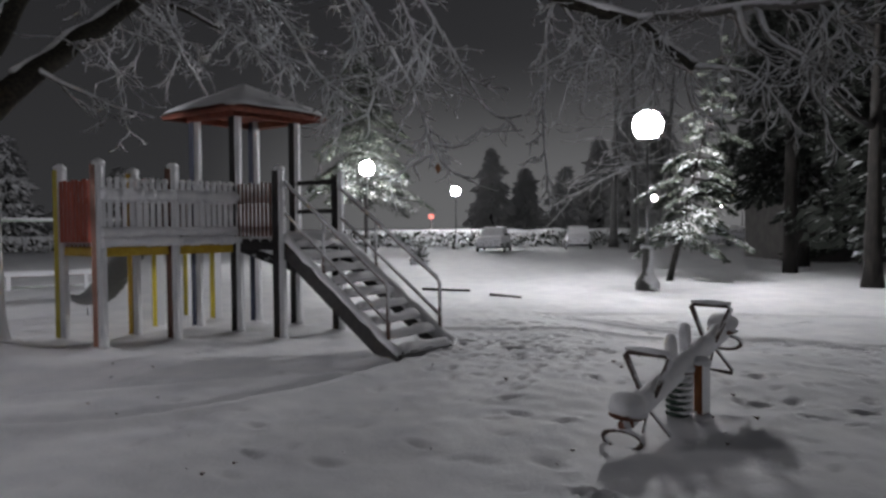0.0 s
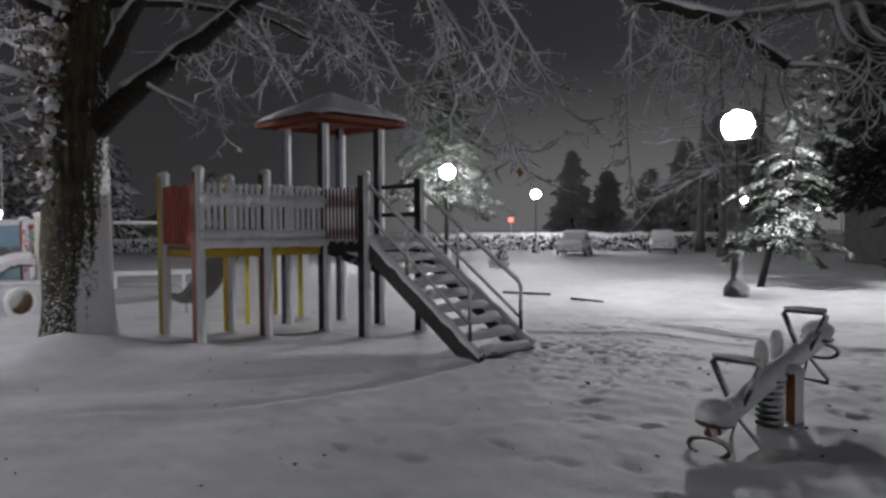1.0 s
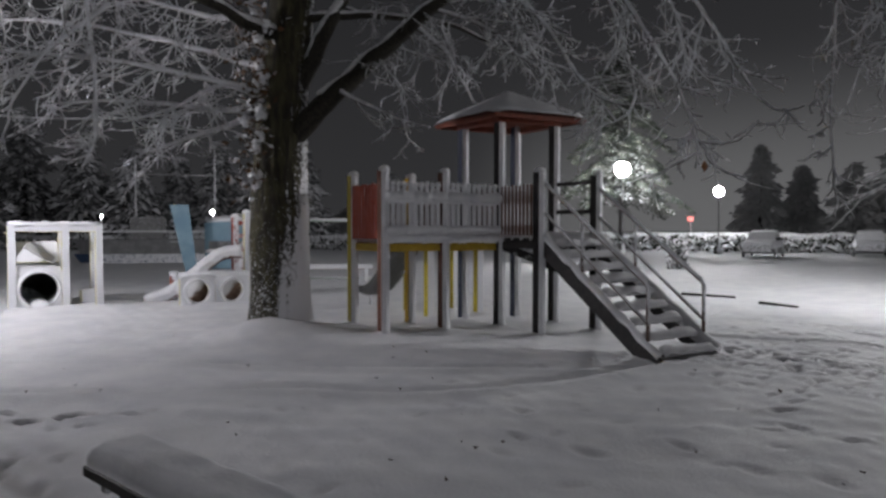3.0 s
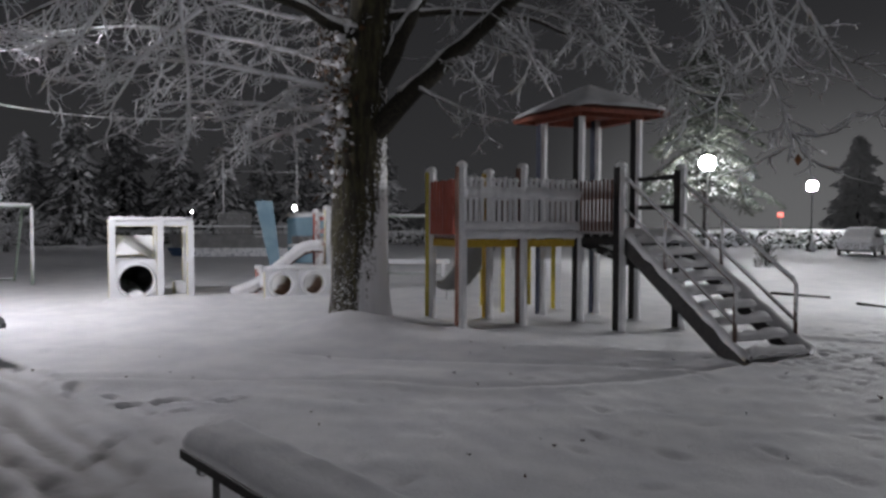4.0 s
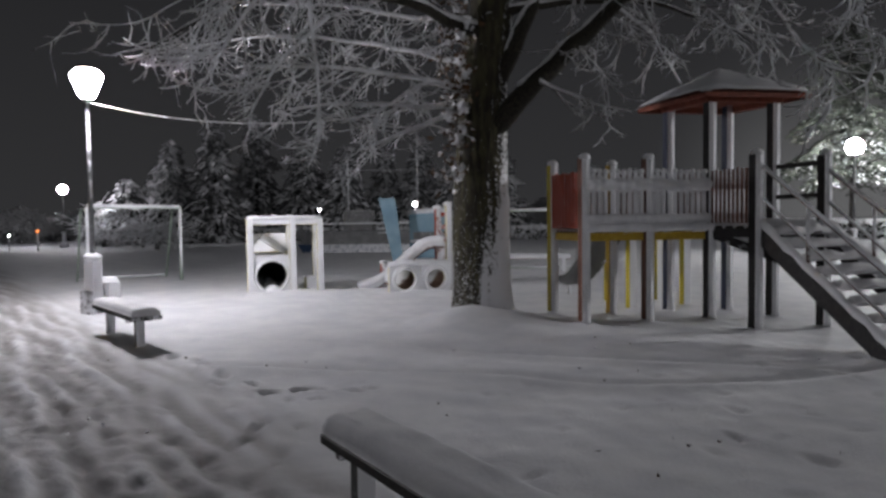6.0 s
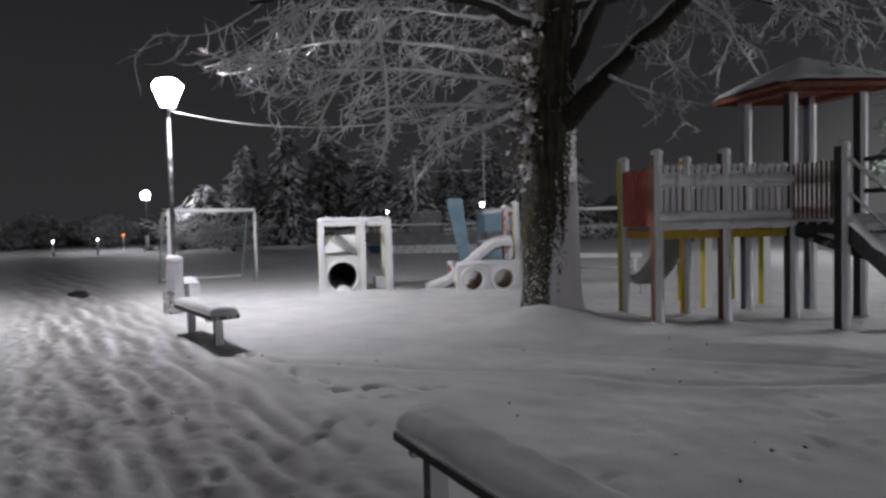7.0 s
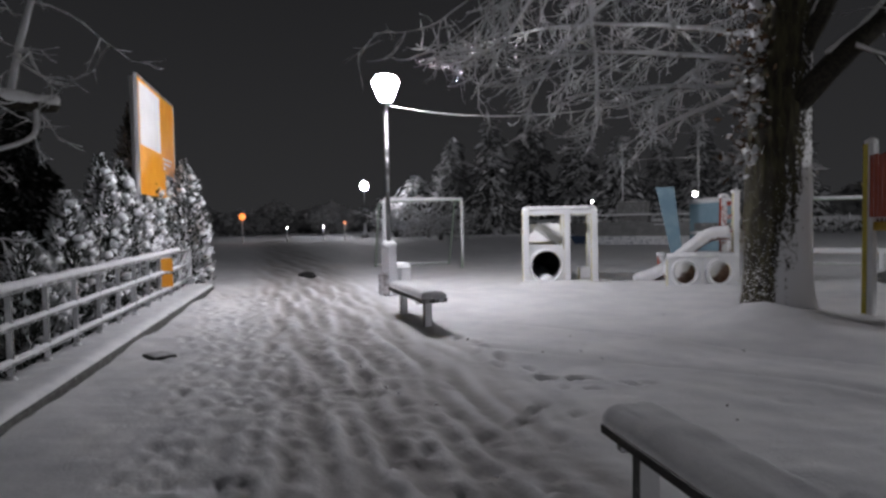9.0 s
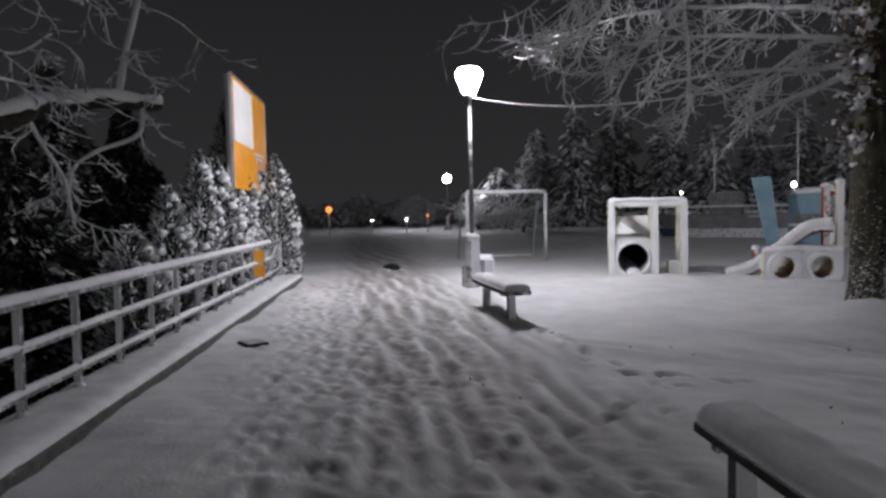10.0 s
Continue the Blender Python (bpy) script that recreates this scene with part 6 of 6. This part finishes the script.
# ---------------------------------------------------------------- hedge, cars, buildings, far lights
def hedge(a, c, h, w, seed, label):
    r = random.Random(seed)
    a, c = Vector((*a, 0)), Vector((*c, 0))
    L = (c - a).length
    b = Build()
    for k in range(int(L * 60)):
        p = a.lerp(c, r.random())
        q = p + Vector((r.uniform(-w, w), r.uniform(-w, w), h * r.random() ** 0.6 * (0.9 + 0.15 * noise.noise(p * 0.4))))
        clump(b, r, q, (r.gauss(0, 0.7), r.gauss(0, 0.7) - 0.4, 0.7), r.uniform(0.3, 0.6))
    top = Build()
    n = int(L * 1.2)
    pts = [a.lerp(c, k / n) + Vector((0, 0, h + 0.12 * noise.noise(Vector((k * 0.7, seed, 0))))) for k in range(n + 1)]
    top.tube(pts, [w * (0.5 + 0.3 * noise.noise(Vector((k * 1.3, 0, seed)))) for k in range(n + 1)], 8)
    o = tagged(b.ob("hedge", M_HEDGE), label, "hedge", kind="stuff")
    part("hedge_snow", top, M_SNOW, o, "uneven crust of snow")


hedge((-26.0, 50.0), (30.0, 57.0), 1.15, 0.5, 3, "long clipped hedge under snow by the car park")
hedge((-60.0, 30.0), (-28.0, 46.0), 0.9, 0.5, 4, "low snowy hedge along the far edge")


def car(x, y, turn, label, col):
    t = thing("car", (x, y, 0), label, "car", "parked cars")
    m = Matrix.Translation((x, y, 0)) @ Matrix.Rotation(radians(turn), 4, "Z")
    def loft(sections, mat, name, lab=""):
        vs = []
        for px, pts in sections:
            vs += [m @ Vector((px, py, pz)) for py, pz in pts]
        n = len(sections[0][1])
        fs = [(k * n + j, k * n + (j + 1) % n, (k + 1) * n + (j + 1) % n, (k + 1) * n + j) for k in range(len(sections) - 1) for j in range(n)]
        fs += [tuple(reversed(range(n))), tuple(range((len(sections) - 1) * n, len(sections) * n))]
        part(name, Build().add(vs, fs), mat, t, lab)
    def sec(w, z0, z1):
        return [(-w, z0), (w, z0), (w * 1.04, (z0 + z1) / 2), (w * 0.96, z1), (-w * 0.96, z1), (-w * 1.04, (z0 + z1) / 2)]
    loft([(-2.1, sec(0.70, 0.35, 0.75)), (-1.95, sec(0.82, 0.25, 0.88)), (-0.6, sec(0.86, 0.22, 0.95)), (1.2, sec(0.86, 0.22, 0.98)), (2.0, sec(0.8, 0.28, 0.95)), (2.1, sec(0.7, 0.38, 0.85))], col, "body")
    loft([(-1.0, sec(0.80, 0.92, 0.96)), (-0.35, sec(0.66, 0.92, 1.42)), (1.1, sec(0.66, 0.92, 1.45)), (1.85, sec(0.76, 0.92, 0.98))], M_GLASSY, "windows", "dark iced-over glass")
    loft([(-0.85, sec(0.66, 1.02, 1.06)), (-0.35, sec(0.66, 1.36, 1.50)), (0.4, sec(0.68, 1.38, 1.58)), (1.1, sec(0.66, 1.36, 1.53)), (1.5, sec(0.66, 1.14, 1.24))], M_SNOW, "roof_snow", "thick snow on the roof")
    loft([(-1.95, sec(0.72, 0.84, 0.92)), (-1.5, sec(0.78, 0.88, 1.02)), (-0.95, sec(0.76, 0.92, 1.02))], M_SNOW, "bonnet_snow")
    for wx in (-1.3, 1.3):
        for wy in (-0.8, 0.8):
            p = m @ Vector((wx, wy, 0.3))
            q = m @ Vector((wx, wy + (0.09 if wy > 0 else -0.09), 0.3))
            part("wheel", Build().tube([p, q], 0.31, 14), M_TYRE, t)


M_GLASSY = dusted("iced_car_glass", (0.03, 0.03, 0.035), (0.08, 0.08, 0.085), 0.4, 3, (1, 1, 1), 0.2, (0, -0.3, 0.9))
car(0.6, 44.0, 80, "parked car thickly covered with snow", M_CAR)
car(6.6, 48.5, 83, "parked car half hidden under snow", M_CAR)
car(17.5, 52.0, 10, "parked car under snow beneath the far lamps", M_CAR)
car(22.5, 54.0, 5, "parked car under snow beneath the far lamps", M_CAR)

F1, F2, F3 = (22.45, 60.62, 3.35), (25.64, 75.41, 3.79), (13.76, 56.0, 3.84)
for f, r in ((F1, 0.30), (F2, 0.28), (F3, 0.22)):
    street_lamp(f[:2], M_GLOBE_FAR, f[2], r)


def far_light(p, r, mat, label):
    t = thing("far_lamp", (p[0], p[1], 0), label, "street lamp", "far lights")
    part("pole", Build().tube([(p[0], p[1], 0), (p[0], p[1], p[2] - r)], 0.05, 6), M_DARKMETAL, t)
    part("bulb", Build().ball(p, r, 8), mat, t)


far_light((-47.56, 8.73, 1.79), 0.22, M_ORANGEGLOW, "orange sodium lamp far behind the field")
far_light((-47.65, 15.98, 1.24), 0.09, M_ORANGEGLOW, "small orange lamp far behind the field")
far_light((-48.84, 12.09, 0.96), 0.05, M_SMALLGLOW, "small white lamp far behind the field")
far_light((-48.13, 14.53, 0.99), 0.05, M_SMALLGLOW, "small white lamp far behind the field")
far_light((-30.73, 32.7, 2.67), 0.14, M_SMALLGLOW, "white lamp behind the play boat")
far_light((-35.03, 28.22, 2.36), 0.07, M_SMALLGLOW, "white lamp behind the play boat")

# lit bush under the far lamp, dark building, red shop light
def twig_bush(x, y, h, n, seed, label):
    r = random.Random(seed)
    t = thing("bush", (x, y, 0), label, "bush")
    part("stem", Build().tube([(x, y, -0.1), (x + 0.1, y, h * 0.35)], [0.16, 0.08], 7), M_BARKFAR, t)
    b = Build()
    for _ in range(n):
        twig(b, r, (x + r.gauss(0, 0.2), y + r.gauss(0, 0.2), h * r.uniform(0.15, 0.4)), (r.gauss(0, 1), r.gauss(0, 1), r.uniform(0.3, 1.2)), h * r.uniform(0.6, 1.0), 0.045, 2, 0.45)
    tagged(part("twig", b, M_TWIG, t), kind="stuff")


twig_bush(-50.6, 21.3, 3.2, 26, 61, "snow-covered bare bush lit by a far lamp")
twig_bush(-46.5, 22.2, 3.2, 26, 62, "snow-covered bare bush lit by a far lamp")
twig_bush(-41.5, 20.6, 3.0, 18, 63, "snow-covered bare bush at the field edge")

# small snowy shrub, and dark bars drawn for shaded snow ridges, beyond the stairs
sx, sy, _ = (-2.93, 29.27, 0.0)
rs = random.Random(8)
tuft = Build()
for _ in range(420):
    f, a = rs.random(), rs.uniform(0, 6.28)
    q = 0.42 * math.sqrt(rs.random()) * (1 - 0.35 * f)
    clump(tuft, rs, (sx + q * math.cos(a), sy + q * math.sin(a), 1.0 * f), (math.cos(a), math.sin(a), 0.8), rs.uniform(0.08, 0.2))
shrub = thing("shrub", (sx, sy, 0), "small round shrub frosted with snow", "shrub")
part("stem", Build().tube([(sx, sy, -0.05), (sx, sy, 0.6)], 0.04, 6), M_DARKBARK, shrub)
tagged(part("crown", tuft, M_HEDGE, shrub), kind="stuff")
for a_, b_ in (((-1.79, 17.58, 0.0), (-0.54, 17.09, 0.0)), ((-0.04, 16.09, -0.0), (0.65, 15.32, 0.0))):
    e_ = thing("ridge_shade_bar", a_, "dark low bar drawn as the shade along a snow ridge", "edging board", "edging boards")
    part("board", Build().beam((a_[0], a_[1], 0.005), (b_[0], b_[1], 0.005), 0.05, 0.06, bevel=0.01), M_BEAM_DARK, e_)


def building(cx, cy, w, d, h, turn, label, wall=M_WALLFAR):
    t = thing("house", (cx, cy, 0), label, "building")
    part("wall", Build().box((cx, cy, h / 2 - 0.1), (w, d, h + 0.2), turn), wall, t)
    m = Matrix.Translation((cx, cy, h)) @ Matrix.Rotation(radians(turn), 4, "Z")
    x, y = w / 2 + 0.4, d / 2 + 0.4
    vs = [m @ Vector(p) for p in ((-x, -y, 0), (x, -y, 0), (x, y, 0), (-x, y, 0), (-x, 0, d * 0.42), (x, 0, d * 0.42))]
    part("roof", Build().add(vs, [(0, 1, 5, 4), (2, 3, 4, 5), (0, 4, 3), (1, 2, 5), (3, 2, 1, 0)]), M_FARTREE, t)
    for k in range(int(w // 2.6)):
        for s in (-1,):
            p = m @ Vector((-w / 2 + 1.5 + k * 2.6, s * (d / 2 + 0.02), -h * 0.45))
            fr = part("window", Build().box(p, (1.2, 0.06, 1.3), turn), M_BLACK, t)
            part("frame", Build().box(p + (m.to_3x3() @ Vector((0, -0.05, 0))), (0.08, 0.06, 1.3), turn), M_WALLFAR, fr)


building(18.9, 33.0, 11.0, 6.0, 4.6, 0, "dark low building behind the conifers")
shop = thing("shop_light", (-5.0, 60.5, 2.6), "small red lit sign across the road", "sign")
part("glow_panel", Build().box((-4.6, 60.0, 2.5), (0.45, 0.1, 0.4), 0, bevel=0.05), M_REDGLOW, shop)
part("post", Build().tube([(-4.6, 60.1, 0), (-4.6, 60.1, 2.3)], 0.06, 6), M_DARKMETAL, shop)

# ---------------------------------------------------------------- drain covers and litter on the snow
M_WETIRON = dusted("wet_dark_iron", (0.012, 0.012, 0.013), (0.03, 0.028, 0.027), 0.0, 20, (1, 1, 1), 0.5)


def drain(p, w, turn, label):
    t = thing("drain_cover", (p[0], p[1], 0), label, "drain cover", "drain covers")
    part("frame", Build().box((p[0], p[1], 0.000), (w * 0.8, w * 0.62, 0.05), turn, bevel=0.01), M_WETIRON, t)
    for k in range(5):
        o = Matrix.Rotation(radians(turn), 3, "Z") @ Vector((w * (-0.30 + 0.15 * k), 0, 0))
        part("bar", Build().box((p[0] + o.x, p[1] + o.y, 0.022), (w * 0.06, w * 0.55, 0.03), turn), M_RUST, t)


drain((-9.0, 0.1), 0.42, 17, "dark iron drain cover half buried in snow")
lump = thing("stone", (-18.6, 4.66, 0), "dark stone showing through the snow", "stone")
part("body", Build().ball((-18.6, 4.66, 0.03), 0.24, 9, 0.4, 0.6, 3), M_WETIRON, lump)
lit = random.Random(21)
bits = Build()
for k in range(90):
    x, y = lit.uniform(-9, 4), lit.uniform(1.5, 8.5)
    clump(bits, lit, (x, y, 0.012), (lit.gauss(0, 1), lit.gauss(0, 1), 0.25), lit.uniform(0.02, 0.055))
tagged(bits.ob("leaf_litter", M_LEAF), "scattered dead leaves and twigs lying on snow", "leaf litter", kind="stuff")
